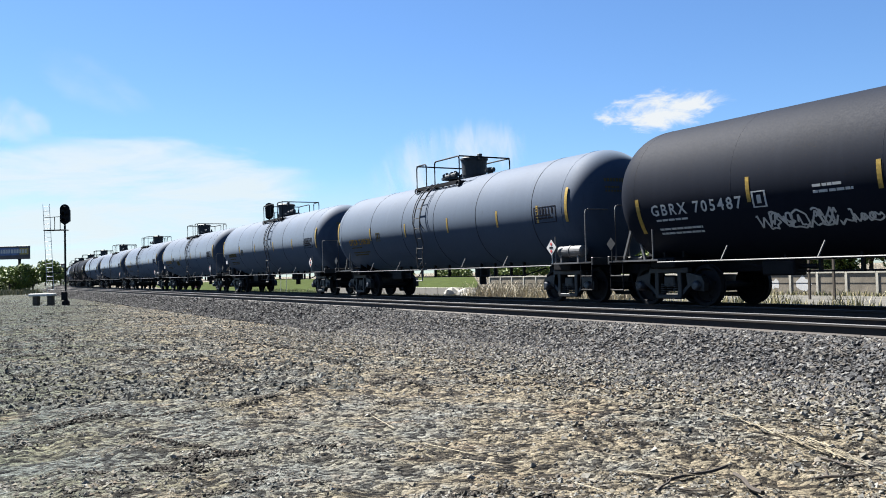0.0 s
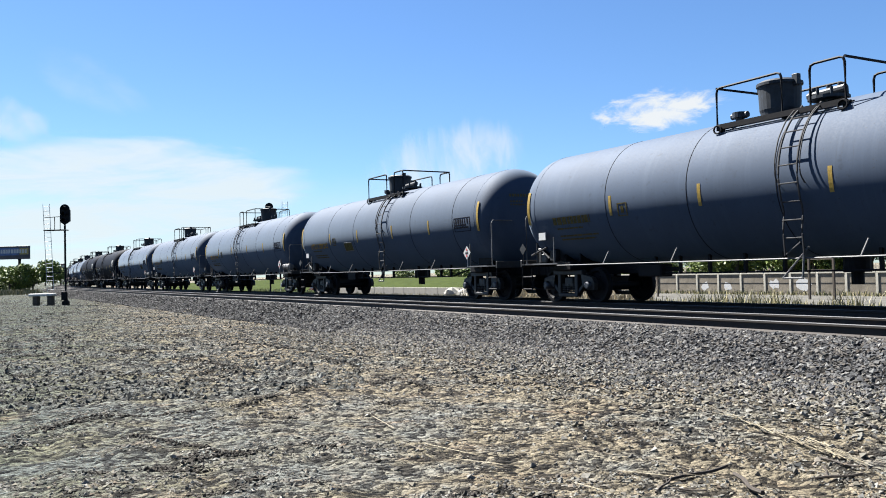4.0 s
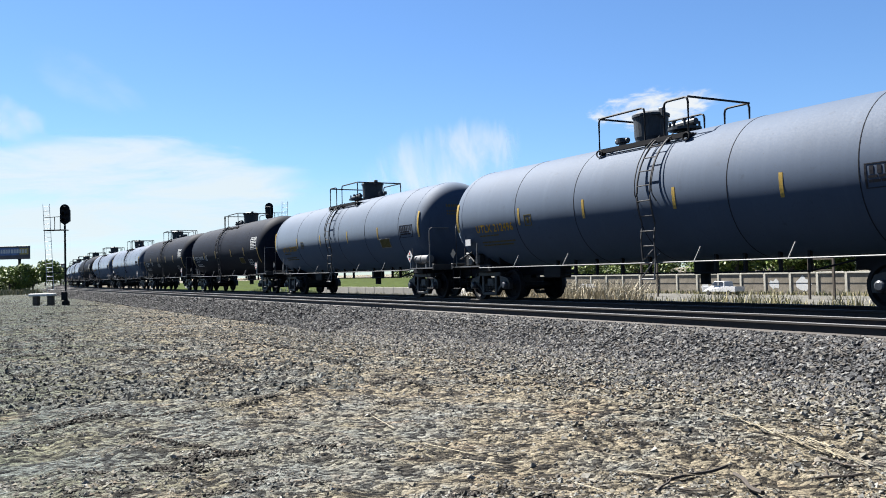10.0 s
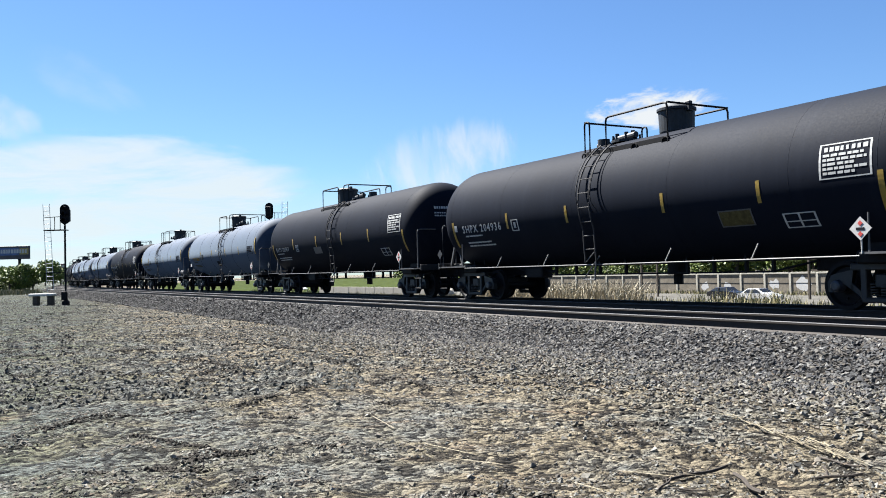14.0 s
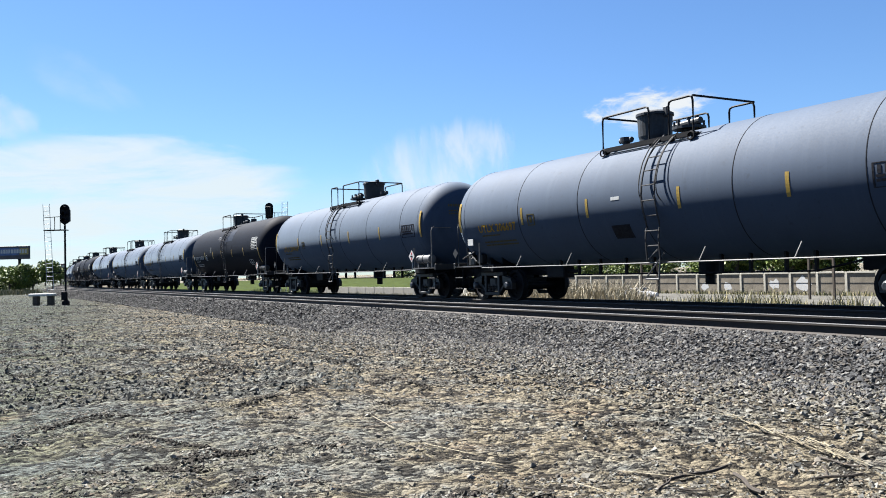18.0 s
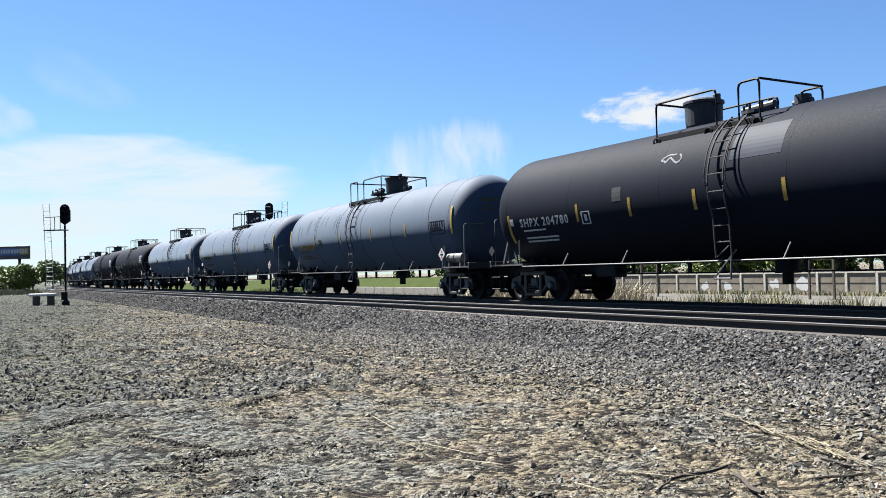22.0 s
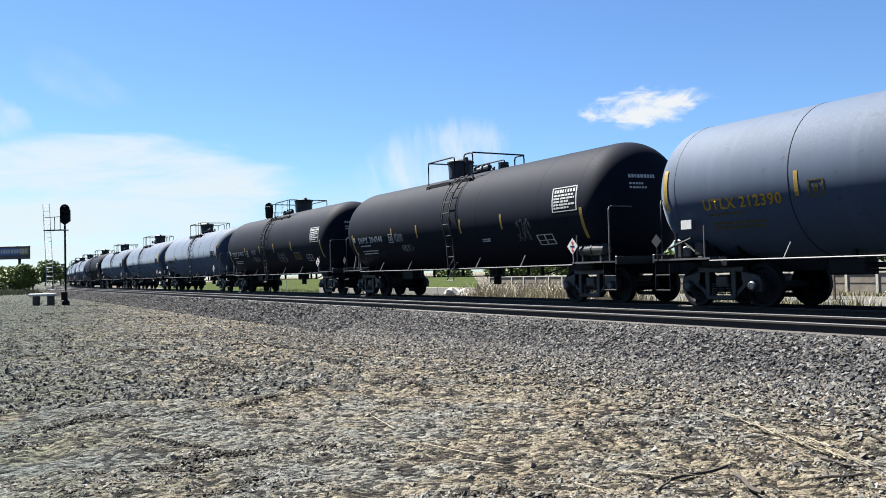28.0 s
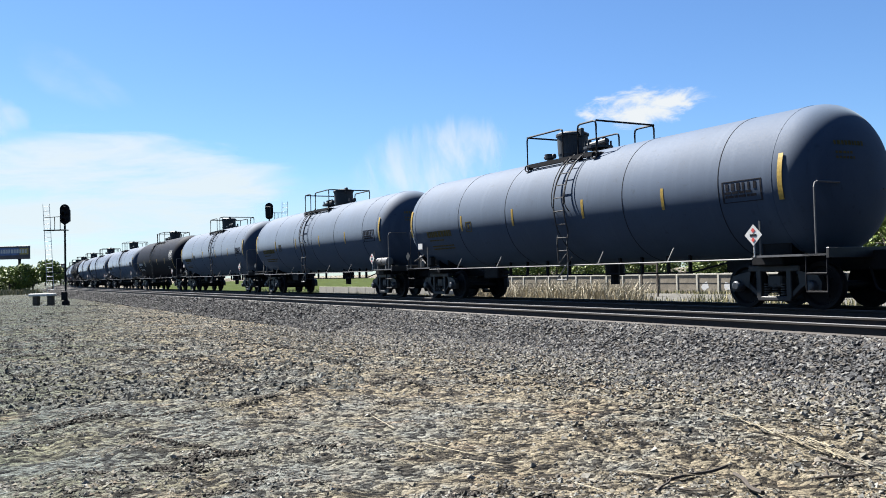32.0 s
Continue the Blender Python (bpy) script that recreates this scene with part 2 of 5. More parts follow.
def tube(bm, pts, r, n=6):
    """A bent pipe through points, with its corners rounded."""
    pts = [Vector(p) for p in pts]
    path = [pts[0]]
    for p, q, s in zip(pts, pts[1:], pts[2:]):
        k = min((q - p).length, (s - q).length, 0.24) * 0.45
        a, b = q + (p - q).normalized() * k, q + (s - q).normalized() * k
        path += [a, a * 0.25 + q * 0.5 + b * 0.25, b]
    path.append(pts[-1])
    rings = []
    for i, p in enumerate(path):
        d = (path[min(i + 1, len(path) - 1)] - path[max(i - 1, 0)]).normalized()
        q = d.to_track_quat("Z", "Y")
        rings.append([bm.verts.new(p + q @ Vector((r * math.cos(2 * math.pi * j / n), r * math.sin(2 * math.pi * j / n), 0))) for j in range(n)])
    for u, v in zip(rings, rings[1:]):
        for j in range(n):
            bm.faces.new((u[j], u[(j + 1) % n], v[(j + 1) % n], v[j]))
    bm.faces.new(rings[0][::-1])
    bm.faces.new(rings[-1])
    return bm


def lathe(bm, prof, n=32, m=None):
    """Turns (axial, radius) pairs about the x axis."""
    rings = []
    for x, r in prof:
        if r < 1e-6:
            rings.append([bm.verts.new((x, 0, 0))])
        else:
            rings.append([bm.verts.new((x, r * math.cos(2 * math.pi * j / n), r * math.sin(2 * math.pi * j / n))) for j in range(n)])
    for u, v in zip(rings, rings[1:]):
        for j in range(n):
            k = (j + 1) % n
            if len(u) == 1:
                bm.faces.new((u[0], v[k], v[j]))
            elif len(v) == 1:
                bm.faces.new((u[j], u[k], v[0]))
            else:
                bm.faces.new((u[j], u[k], v[k], v[j]))
    if m is not None:
        bmesh.ops.transform(bm, matrix=m, verts=[v for r in rings for v in r])
    return bm


def BM():
    return bmesh.new()


def mesh_from(name, verts, faces, material, smooth=False):
    me = bpy.data.meshes.new(name)
    me.from_pydata(verts, [], faces)
    me.materials.append(material)
    if smooth:
        me.polygons.foreach_set("use_smooth", [True] * len(me.polygons))
    me.update()
    return me


# ------------------------------------------------------------------ the track's line
def bend(x):
    """How far the tracks have bent away at x."""
    return (x - BEND_X) ** 2 / (2 * BEND_R) if x < BEND_X else 0.0


def on_track(x, y=FAR_Y, z=0.0):
    slope = (x - BEND_X) / BEND_R if x < BEND_X else 0.0
    return pose(x, y + bend(x), z, 0, 0, math.degrees(math.atan(slope)))


def rut(x, y):
    """Height of the wheel ruts that curve round one spot of the yard."""
    dx, dy = x + 5.0, y - 1.6
    rad, a = math.hypot(dx, dy), math.atan2(dy, dx)
    return noise.noise((rad * 1.3, a * 1.6, 7)) + 0.6 * noise.noise((rad * 3.1, a * 3.0, 2))


# ridges that turning lorries have pushed up: corners of their lines over the yard
RIDGES = (((-20.2, 0.6), (-20.0, 3.4), (-19.6, 5.6), (-17.2, 6.3), (-13.4, 5.7), (-10.0, 5.4)),
          ((-9.6, 0.0), (-10.4, 1.4), (-10.2, 3.0), (-11.6, 4.5)),
          ((-14.6, 1.0), (-14.9, 2.6), (-14.2, 4.2)))


def ridge(x, y):
    """Height of those ridges: broken, with a steep side."""
    h = 0.0
    for line in RIDGES:
        if not (min(p[0] for p in line) - 0.6 < x < max(p[0] for p in line) + 0.6):
            continue
        near = 9.0
        for (xa, ya), (xb, yb) in zip(line, line[1:]):
            dx, dy = xb - xa, yb - ya
            u = max(0.0, min(1.0, ((x - xa) * dx + (y - ya) * dy) / (dx * dx + dy * dy)))
            near = min(near, math.hypot(x - xa - u * dx, y - ya - u * dy))
        near += 0.15 * noise.noise((x * 1.7, y * 1.7, 3))
        h = max(h, math.exp(-(near / 0.17) ** 2) * (0.55 + 0.9 * noise.noise((x * 1.1, y * 1.1, 8))))
    return max(0.0, h)


def ground_z(x, y):
    """Height of the ground: yard, ballast bank, trackbed, then down to the road behind."""
    q = y - bend(x)
    pts = [(-1e4, -0.72), (8.4, -0.72), (8.9, -0.69), (9.3, -0.60), (9.8, -0.42), (10.25, -0.22), (10.6, -0.185), (17.0, -0.185), (17.6, -0.25), (19.5, -1.2), (24, -1.6), (40, -3.0), (93, -3.0), (97, -2.2), (200, -1.6), (1e5, -1.6)]
    for (a, za), (b, zb) in zip(pts, pts[1:]):
        if q <= b:
            u = (q - a) / (b - a)
            z = za + (zb - za) * u
            break
    if q < 9.2:
        z += 0.05 * noise.noise((x * 0.25, y * 0.25, 0)) + 0.02 * noise.noise((x * 1.1, y * 1.1, 4))
        if -40 < x < 10 and -4 < y < 8.6:
            fade = min(1.0, (8.6 - q) / 1.5)
            z += (0.045 * rut(x, y) + 0.03 * noise.noise((x * 0.9, y * 2.2, 12)) + 0.026 * noise.noise((x * 2.4, y * 3.6, 21)) + 0.075 * ridge(x, y)) * fade
    return z


def make_ground():
    xs = [-4500, -2500, -1500, -900, -600, -400, -300, -220, -170, -130] + [-110 + 2.5 * i for i in range(30)] + [-35 + 0.2 * i for i in range(80)] + [-19 + 0.11 * i for i in range(309)] + [18, 25, 40, 70, 120, 250, 600, 1500, 4500]
    ys = [-4000, -1000, -300, -100, -40, -20, -10, -5] + [-3 + 0.12 * i for i in range(97)] + [8.9, 9.3, 9.55, 9.8, 10.0, 10.25, 10.6, 11.8, 13.5, 15.2, 17.0, 17.6, 18.5, 19.5, 24, 32, 40, 58, 70, 80, 93, 97, 130, 200, 300, 700, 1500, 4000]
    verts = [(x, y + bend(max(x, -420)), ground_z(x, y + bend(x))) for x in xs for y in ys]
    n = len(ys)
    faces = [(i * n + j, (i + 1) * n + j, (i + 1) * n + j + 1, i * n + j + 1) for i in range(len(xs) - 1) for j in range(n - 1)]
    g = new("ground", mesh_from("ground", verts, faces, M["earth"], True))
    return tagged(g, "dusty grey-brown earth and gravel beside the tracks", "ground", kind="structure")


make_ground()


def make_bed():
    """Ballast fines on the bank and between the tracks, coloured dark to stand for shade in the stones' gaps."""
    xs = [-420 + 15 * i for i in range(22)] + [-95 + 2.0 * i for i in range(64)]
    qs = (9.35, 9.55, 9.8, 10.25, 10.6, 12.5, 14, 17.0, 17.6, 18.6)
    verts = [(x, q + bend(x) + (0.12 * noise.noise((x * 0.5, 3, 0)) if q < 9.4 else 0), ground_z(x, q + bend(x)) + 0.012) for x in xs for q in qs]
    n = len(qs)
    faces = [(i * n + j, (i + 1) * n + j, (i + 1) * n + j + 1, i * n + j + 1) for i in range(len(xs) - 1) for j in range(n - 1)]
    tagged(new("trackbed", mesh_from("trackbed", verts, faces, M["bed"], True)), "crushed-stone trackbed under both tracks, darkened as shade between stones", "trackbed", kind="structure")


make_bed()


def make_rails():
    prof = [(-0.075, -0.185), (0.075, -0.185), (0.075, -0.165), (0.012, -0.14), (0.012, -0.05), (0.037, -0.035), (0.037, -0.006), (0.028, 0.0), (-0.028, 0.0), (-0.037, -0.006), (-0.037, -0.035), (-0.012, -0.05), (-0.012, -0.14), (-0.075, -0.165)]
    xs = [-420 + 10 * i for i in range(33)] + [-90 + 5 * i for i in range(32)]
    for yc, near in ((FAR_Y, False), (NEAR_Y, True)):
        track = tagged(new("track"), "railroad track with polished steel rails on wooden ties", "railroad track", "two parallel tracks", "structure")
        for side in (-0.755, 0.755):
            verts, faces, n = [], [], len(prof)
            for x in xs:
                for a, b in prof:
                    verts.append((x, yc + side + a + bend(x), b))
            for i in range(len(xs) - 1):
                for j in range(n):
                    faces.append((i * n + j, i * n + (j + 1) % n, (i + 1) * n + (j + 1) % n, (i + 1) * n + j))
            me = mesh_from("rail", verts, faces, M["rail_side"])
            me.materials.append(M["rail_top"])
            for p in me.polygons:
                if p.index % n in (6, 7, 8):
                    p.material_index = 1
            new("rail", me).parent = track
        bm = box(BM(), -0.115, 0.115, -1.3, 1.3, -0.34, -0.17, 0.012)
        first = part("tie", bm, M["wood"], track)
        first.matrix_basis = pose(-55, yc, 0)
        rnd = random.Random(3)
        for i in range(1, 145):
            again(first, track, pose(-55 + i * 0.5, yc + rnd.uniform(-0.03, 0.03), rnd.uniform(-0.012, 0.004), 0, 0, rnd.uniform(-1.2, 1.2)))
        if near:
            plate = part("tie_plate", box(BM(), -0.09, 0.09, -0.18, 0.18, -0.168, -0.155, 0.004), M["rail_side"], track)
            plate.matrix_basis = pose(-30, yc - 0.755, 0)
            for i in range(1, 85):
                again(plate, track, pose(-30 + i * 0.5, yc - 0.755, 0))


make_rails()


def stones(name, n, place, size, material, seed, label, category, sunk=False):
    """Many small broken stones in one mesh: place(rng, n) gives x, y, z arrays, size(rng, n) gives their widths."""
    rng = np.random.default_rng(seed)
    x, y, z = place(rng, n)
    n = len(x)
    s = size(rng, n)
    base = np.array([(1, 0, 0), (-1, 0, 0), (0, 1, 0), (0, -1, 0), (0, 0, 1), (0, 0, -1)], float)
    tri = np.array([(0, 2, 4), (2, 1, 4), (1, 3, 4), (3, 0, 4), (2, 0, 5), (1, 2, 5), (3, 1, 5), (0, 3, 5)])
    if sunk:
        # half buried: only the upper faces, their rim below the ground
        tri, base = tri[:4], base * 1.0
        base[:4, 2] -= 0.3
    m = len(tri)
    v = base[None] * rng.uniform(0.55, 1.1, (n, 6, 1)) + rng.uniform(-0.35, 0.35, (n, 6, 3))
    a, b = rng.uniform(0, 6.283, n), rng.uniform(-0.7, 0.7, n)
    ca, sa, cb, sb = np.cos(a), np.sin(a), np.cos(b), np.sin(b)
    R = np.zeros((n, 3, 3))
    R[:, 0, 0], R[:, 0, 1], R[:, 1, 0], R[:, 1, 1] = ca, -sa * cb, sa, ca * cb
    R[:, 0, 2], R[:, 1, 2], R[:, 2, 1], R[:, 2, 2] = sa * sb, -ca * sb, sb, cb
    v = np.einsum("nij,nkj->nki", R, v * np.array([1, 0.85, 0.65])) * (s / 2)[:, None, None]
    v += np.stack([x, y, z], 1)[:, None, :]
    me = bpy.data.meshes.new(name)
    f = (tri[None] + 6 * np.arange(n)[:, None, None]).reshape(-1)
    me.vertices.add(6 * n)
    me.vertices.foreach_set("co", v.reshape(-1))
    me.loops.add(3 * m * n)
    me.loops.foreach_set("vertex_index", f.astype(np.int32))
    me.polygons.add(m * n)
    me.polygons.foreach_set("loop_start", np.arange(0, 3 * m * n, 3, dtype=np.int32))
    me.polygons.foreach_set("use_smooth", np.zeros(m * n, dtype=bool))
    me.update(calc_edges=True)
    me.materials.append(material)
    return tagged(new(name, me), label, category, kind="stuff")


def far_ballast_place(rng, n):
    # the same bank farther off, half overgrown; its colour carries the shade between stones
    x = -22 - 95 * rng.random(n) ** 1.4
    y = np.where(rng.random(n) < 0.75, rng.uniform(8.7, 10.75, n), rng.uniform(10.75, 17.9, n))
    y = y + np.array([bend(a) for a in x])
    return x, y, np.array([ground_z(a, b) for a, b in zip(x, y)]) + 0.012


def ballast_place(rng, n):
    # thick on the bank towards the yard, thinner between the rails, denser towards the eye
    x = 6 - 32 * rng.random(n) ** 1.25
    y = np.where(rng.random(n) < 0.82, rng.uniform(9.0, 10.75, n), rng.uniform(10.75, 17.9, n))
    spill = rng.random(n) < 0.10
    y = np.where(spill & (y < 10.75), 9.1 - rng.exponential(0.5, n), y)
    z = np.array([ground_z(a, b) for a, b in zip(x, y)])
    return x, y, z + 0.012


def spill_place(rng, n):
    # dusty stones rolled down from the bank into the yard
    x = 6 - 32 * rng.random(n) ** 1.25
    y = 9.35 - rng.exponential(0.95, n)
    return x, y, np.array([ground_z(a, b) for a, b in zip(x, y)]) + 0.012


def gravel_place(rng, n):
    # over the yard, from near the eye out towards the bank
    d = 3.2 + 30 * rng.random(n) ** 1.5
    a = rng.uniform(radians(115), radians(183), n)
    x, y = d * np.cos(a), d * np.sin(a)
    ok = y < 9.2
    x, y = x[ok], y[ok]
    # fewer where wheels have swept the ruts bare
    bare = np.array([rut(p, q) for p, q in zip(x, y)])
    ok = bare > rng.uniform(-0.3, 0.45, len(x))
    x, y = x[ok], y[ok]
    z = np.array([ground_z(p, q) for p, q in zip(x, y)])
    return x, y, z


stones("ballast", 60000, ballast_place, lambda r, n: r.uniform(0.05, 0.125, n), M["ballast"], 5, "crushed grey ballast stones on the track bank", "ballast")
# darker copy of the ballast stone, with shadowed gaps worked into its colours
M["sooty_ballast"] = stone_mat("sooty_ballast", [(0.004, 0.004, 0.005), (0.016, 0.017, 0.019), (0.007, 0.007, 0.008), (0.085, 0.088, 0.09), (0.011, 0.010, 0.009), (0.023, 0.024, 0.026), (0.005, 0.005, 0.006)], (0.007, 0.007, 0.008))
stones("ballast", 30000, far_ballast_place, lambda r, n: r.uniform(0.08, 0.20, n), M["sooty_ballast"], 15, "ballast farther along the bank, darkened for the shade in its gaps", "ballast")
stones("gravel", 22000, spill_place, lambda r, n: r.uniform(0.04, 0.105, n), M["gravel"], 16, "dusty broken stones spilled from the track bank", "gravel")
stones("gravel", 140000, gravel_place, lambda r, n: 0.014 + 0.056 * r.random(n) ** 2.0, M["gravel"], 6, "loose dusty gravel scattered over the yard", "gravel")


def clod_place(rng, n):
    # clods along the pushed-up ridges, and in short broken rows elsewhere in the yard
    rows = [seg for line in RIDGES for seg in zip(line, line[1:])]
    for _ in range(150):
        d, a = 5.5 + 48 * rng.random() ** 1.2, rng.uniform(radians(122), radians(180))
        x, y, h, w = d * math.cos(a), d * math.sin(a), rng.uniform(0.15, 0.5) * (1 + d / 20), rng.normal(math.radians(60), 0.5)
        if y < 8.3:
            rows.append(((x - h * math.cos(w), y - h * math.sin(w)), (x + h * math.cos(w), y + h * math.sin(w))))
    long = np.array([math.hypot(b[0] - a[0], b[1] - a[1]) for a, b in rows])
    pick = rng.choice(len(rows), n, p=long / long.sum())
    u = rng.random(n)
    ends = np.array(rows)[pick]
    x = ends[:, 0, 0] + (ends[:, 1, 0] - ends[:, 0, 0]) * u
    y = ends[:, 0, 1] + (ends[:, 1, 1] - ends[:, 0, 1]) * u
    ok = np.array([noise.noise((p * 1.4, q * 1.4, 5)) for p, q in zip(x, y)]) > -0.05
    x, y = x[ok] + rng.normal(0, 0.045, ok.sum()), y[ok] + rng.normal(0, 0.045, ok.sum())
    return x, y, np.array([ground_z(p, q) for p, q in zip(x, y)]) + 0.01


# far darker than the soil: the shadow lines of ridges, put into clod colour
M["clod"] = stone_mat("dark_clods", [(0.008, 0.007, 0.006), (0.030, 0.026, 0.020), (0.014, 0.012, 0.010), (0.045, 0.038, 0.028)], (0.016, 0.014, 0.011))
stones("clods", 13000, clod_place, lambda r, n: r.uniform(0.02, 0.065, n), M["clod"], 9, "earth clods along the wheel ruts, coloured dark as the ridges' shadow", "earth clods")


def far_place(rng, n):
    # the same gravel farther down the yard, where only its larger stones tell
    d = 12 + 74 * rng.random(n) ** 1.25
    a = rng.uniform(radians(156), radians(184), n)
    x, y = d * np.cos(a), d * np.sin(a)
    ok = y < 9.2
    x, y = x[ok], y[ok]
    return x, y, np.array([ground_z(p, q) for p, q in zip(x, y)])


# grey-green copy of the gravel, darkened for the stones' shaded sides
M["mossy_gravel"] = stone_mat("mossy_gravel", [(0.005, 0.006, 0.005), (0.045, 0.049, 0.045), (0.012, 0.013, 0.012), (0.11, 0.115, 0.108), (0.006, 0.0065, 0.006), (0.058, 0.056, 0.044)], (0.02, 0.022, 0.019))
stones("gravel", 32000, far_place, lambda r, n: r.uniform(0.03, 0.15, n), M["mossy_gravel"], 8, "coarse grey-green gravel farther down the yard, darkened as its shaded sides", "gravel", True)


# ------------------------------------------------------------------ tank cars
TANK_R, TANK_Z = 1.54, 2.56      # radius and height of the axis
SIZES = {"grey": (1.54, 2.56), "black": (1.61, 2.575)}
WHEEL_R = 0.457


def skin(x, ang, out=0.0):
    """A point on the tank's side that faces the yard; ang: degrees above the level of the axis."""
    r = TANK_R + out
    return Vector((x, -r * math.cos(radians(ang)), TANK_Z + r * math.sin(radians(ang))))


def patch(bm, x0, x1, a0, a1, out=0.006, n=6):
    """A thin plate that lies on the tank's side."""
    grid = []
    for i in range(n + 1):
        a = a0 + (a1 - a0) * i / n
        grid.append([bm.verts.new(skin(x, a, o)) for x, o in ((x0, out), (x1, out), (x0, 0.001), (x1, 0.001))])
    for u, v in zip(grid, grid[1:]):
        bm.faces.new((u[0], u[1], v[1], v[0]))
        bm.faces.new((u[2], u[0], v[0], v[2]))
        bm.faces.new((u[1], u[3], v[3], v[1]))
    bm.faces.new((grid[0][0], grid[0][2], grid[0][3], grid[0][1]))
    bm.faces.new((grid[-1][0], grid[-1][1], grid[-1][3], grid[-1][2]))
    return bm


def letter_mesh(text, height, spread):
    cu = bpy.data.curves.new("letters", "FONT")
    cu.body, cu.size, cu.resolution_u = text, height * 1.4, 2
    cu.space_character = spread
    cu.offset = 0.027 * height
    tmp = bpy.data.objects.new("letters", cu)
    me = bpy.data.meshes.new_from_object(tmp)
    bpy.data.objects.remove(tmp)
    return me


def text_width(text, height, spread):
    return max(v.co.x for v in letter_mesh(text, height, spread).vertices)


def lettering(text, height, x, ang, material, parent, name, spread=1.0):
    """Letters laid on the tank's side; x: where they begin, ang: their base line."""
    me = letter_mesh(text, height, spread)
    # cut into level strips, so that the letters follow the tank's curve
    bm = BM()
    bm.from_mesh(me)
    for q in range(1, 6):
        bmesh.ops.bisect_plane(bm, geom=bm.verts[:] + bm.edges[:] + bm.faces[:], plane_co=(0, height * q / 6, 0), plane_no=(0, 1, 0))
    bmesh.ops.triangulate(bm, faces=bm.faces[:])
    bm.to_mesh(me)
    bm.free()
    for v in me.vertices:
        px, py = v.co.x, v.co.y
        v.co = skin(x + px, ang + math.degrees(py / TANK_R), 0.009)
    me.materials.append(material)
    ob = new(name, me)
    ob.parent = parent
    return ob


def bars(bm, x0, x1, ang, rows, gap_deg, thick_deg, rnd, fill=0.85):
    """Lines of writing too small to read, as bars."""
    for i in range(rows):
        x, a = x0, ang - i * gap_deg
        end = x0 + (x1 - x0) * rnd.uniform(0.7, 1.0)
        while x < end:
            w = rnd.uniform(0.08, 0.22)
            patch(bm, x, min(x + w * fill, end), a, a + thick_deg, 0.006, 1)
            x += w
    return bm


BLUNT = 0.76      # heads rather flat in the middle, with a tight turn at the rim


def head_profile(half, depth):
    """Half the outline of a dished head, from its middle out to the rim."""
    prof = [(-half, 0.0)]
    for i in range(1, 17):
        u = math.pi / 2 * i / 16
        prof.append((-half + depth * (1 - math.cos(u) ** BLUNT), TANK_R * math.sin(u) ** BLUNT))
    return prof


def wheelset():
    bm = BM()
    for s in (-1, 1):
        y = s * 0.755
        prof = [(-0.068, 0.10), (-0.02, 0.16), (0.0, 0.35), (-0.068, 0.385), (-0.068, 0.457), (0.040, 0.457), (0.045, 0.482), (0.068, 0.482), (0.072, 0.40), (0.02, 0.35), (0.0, 0.16), (0.06, 0.12), (0.06, 0.0)]
        m = Matrix.Translation((0, y, 0)) @ Matrix.Rotation(radians(90 if s < 0 else -90), 4, "Z")
        lathe(bm, prof, 28, m)
    rod(bm, (0, -1.08, 0), (0, 1.08, 0), 0.085, 12)
    # cap screws on the axle ends, and casting marks on the plates, so that the turning shows
    for s in (-1, 1):
        for k in range(3):
            c, q = math.cos(k * 2.094) * 0.05, math.sin(k * 2.094) * 0.05
            rod(bm, (c, s * 1.08, q), (c, s * 1.1, q), 0.016, 6)
        for k in range(4):
            c, q = math.cos(k * 1.571 + 0.3), math.sin(k * 1.571 + 0.3)
            rod(bm, (c * 0.24, s * 0.775, q * 0.24), (c * 0.24, s * 0.80, q * 0.24), 0.03, 6)
    return bm


def side_frame():
    """Cast side frame: arched top over the two axle boxes, a deep middle with a window for the springs."""
    bm = BM()
    outline = [(-1.08, 0.34), (-1.10, 0.52), (-1.02, 0.66), (-0.86, 0.70), (-0.56, 0.76), (-0.30, 0.86), (0.30, 0.86), (0.56, 0.76), (0.86, 0.70), (1.02, 0.66), (1.10, 0.52), (1.08, 0.34),
               (0.92, 0.34), (0.90, 0.48), (0.74, 0.48), (0.62, 0.40), (0.36, 0.16), (-0.36, 0.16), (-0.62, 0.40), (-0.74, 0.48), (-0.90, 0.48), (-0.92, 0.34)]
    front = [bm.verts.new((x, -0.07, z)) for x, z in outline]
    back = [bm.verts.new((x, 0.07, z)) for x, z in outline]
    n = len(outline)
    # the frame in strips, with the window left open
    def strip(ids):
        for row, flip in ((front, False), (back, True)):
            vs = [row[i] for i in ids]
            bm.faces.new(vs[::-1] if flip else vs)
    strip([0, 21, 20, 19, 3, 2, 1])
    strip([3, 19, 18, 4])
    strip([11, 10, 9, 8, 14, 13, 12])
    strip([8, 7, 15, 14])
    for i in range(n):
        j = (i + 1) % n
        bm.faces.new((front[i], front[j], back[j], back[i]))
    # compression and tension members round the window
    box(bm, -0.62, 0.62, -0.085, 0.085, 0.74, 0.87, 0.02)
    box(bm, -0.40, 0.40, -0.085, 0.085, 0.15, 0.25, 0.02)
    for s in (-1, 1):
        box(bm, s * 0.36 - 0.06, s * 0.36 + 0.06, -0.085, 0.085, 0.2, 0.8, 0.015)
        box(bm, -0.33, 0.33, -0.05, 0.05, -0.05, 0.05, 0.01, Matrix.Translation((s * 0.58, 0, 0.42)) @ Matrix.Rotation(-s * radians(40), 4, "Y"))
    return bm


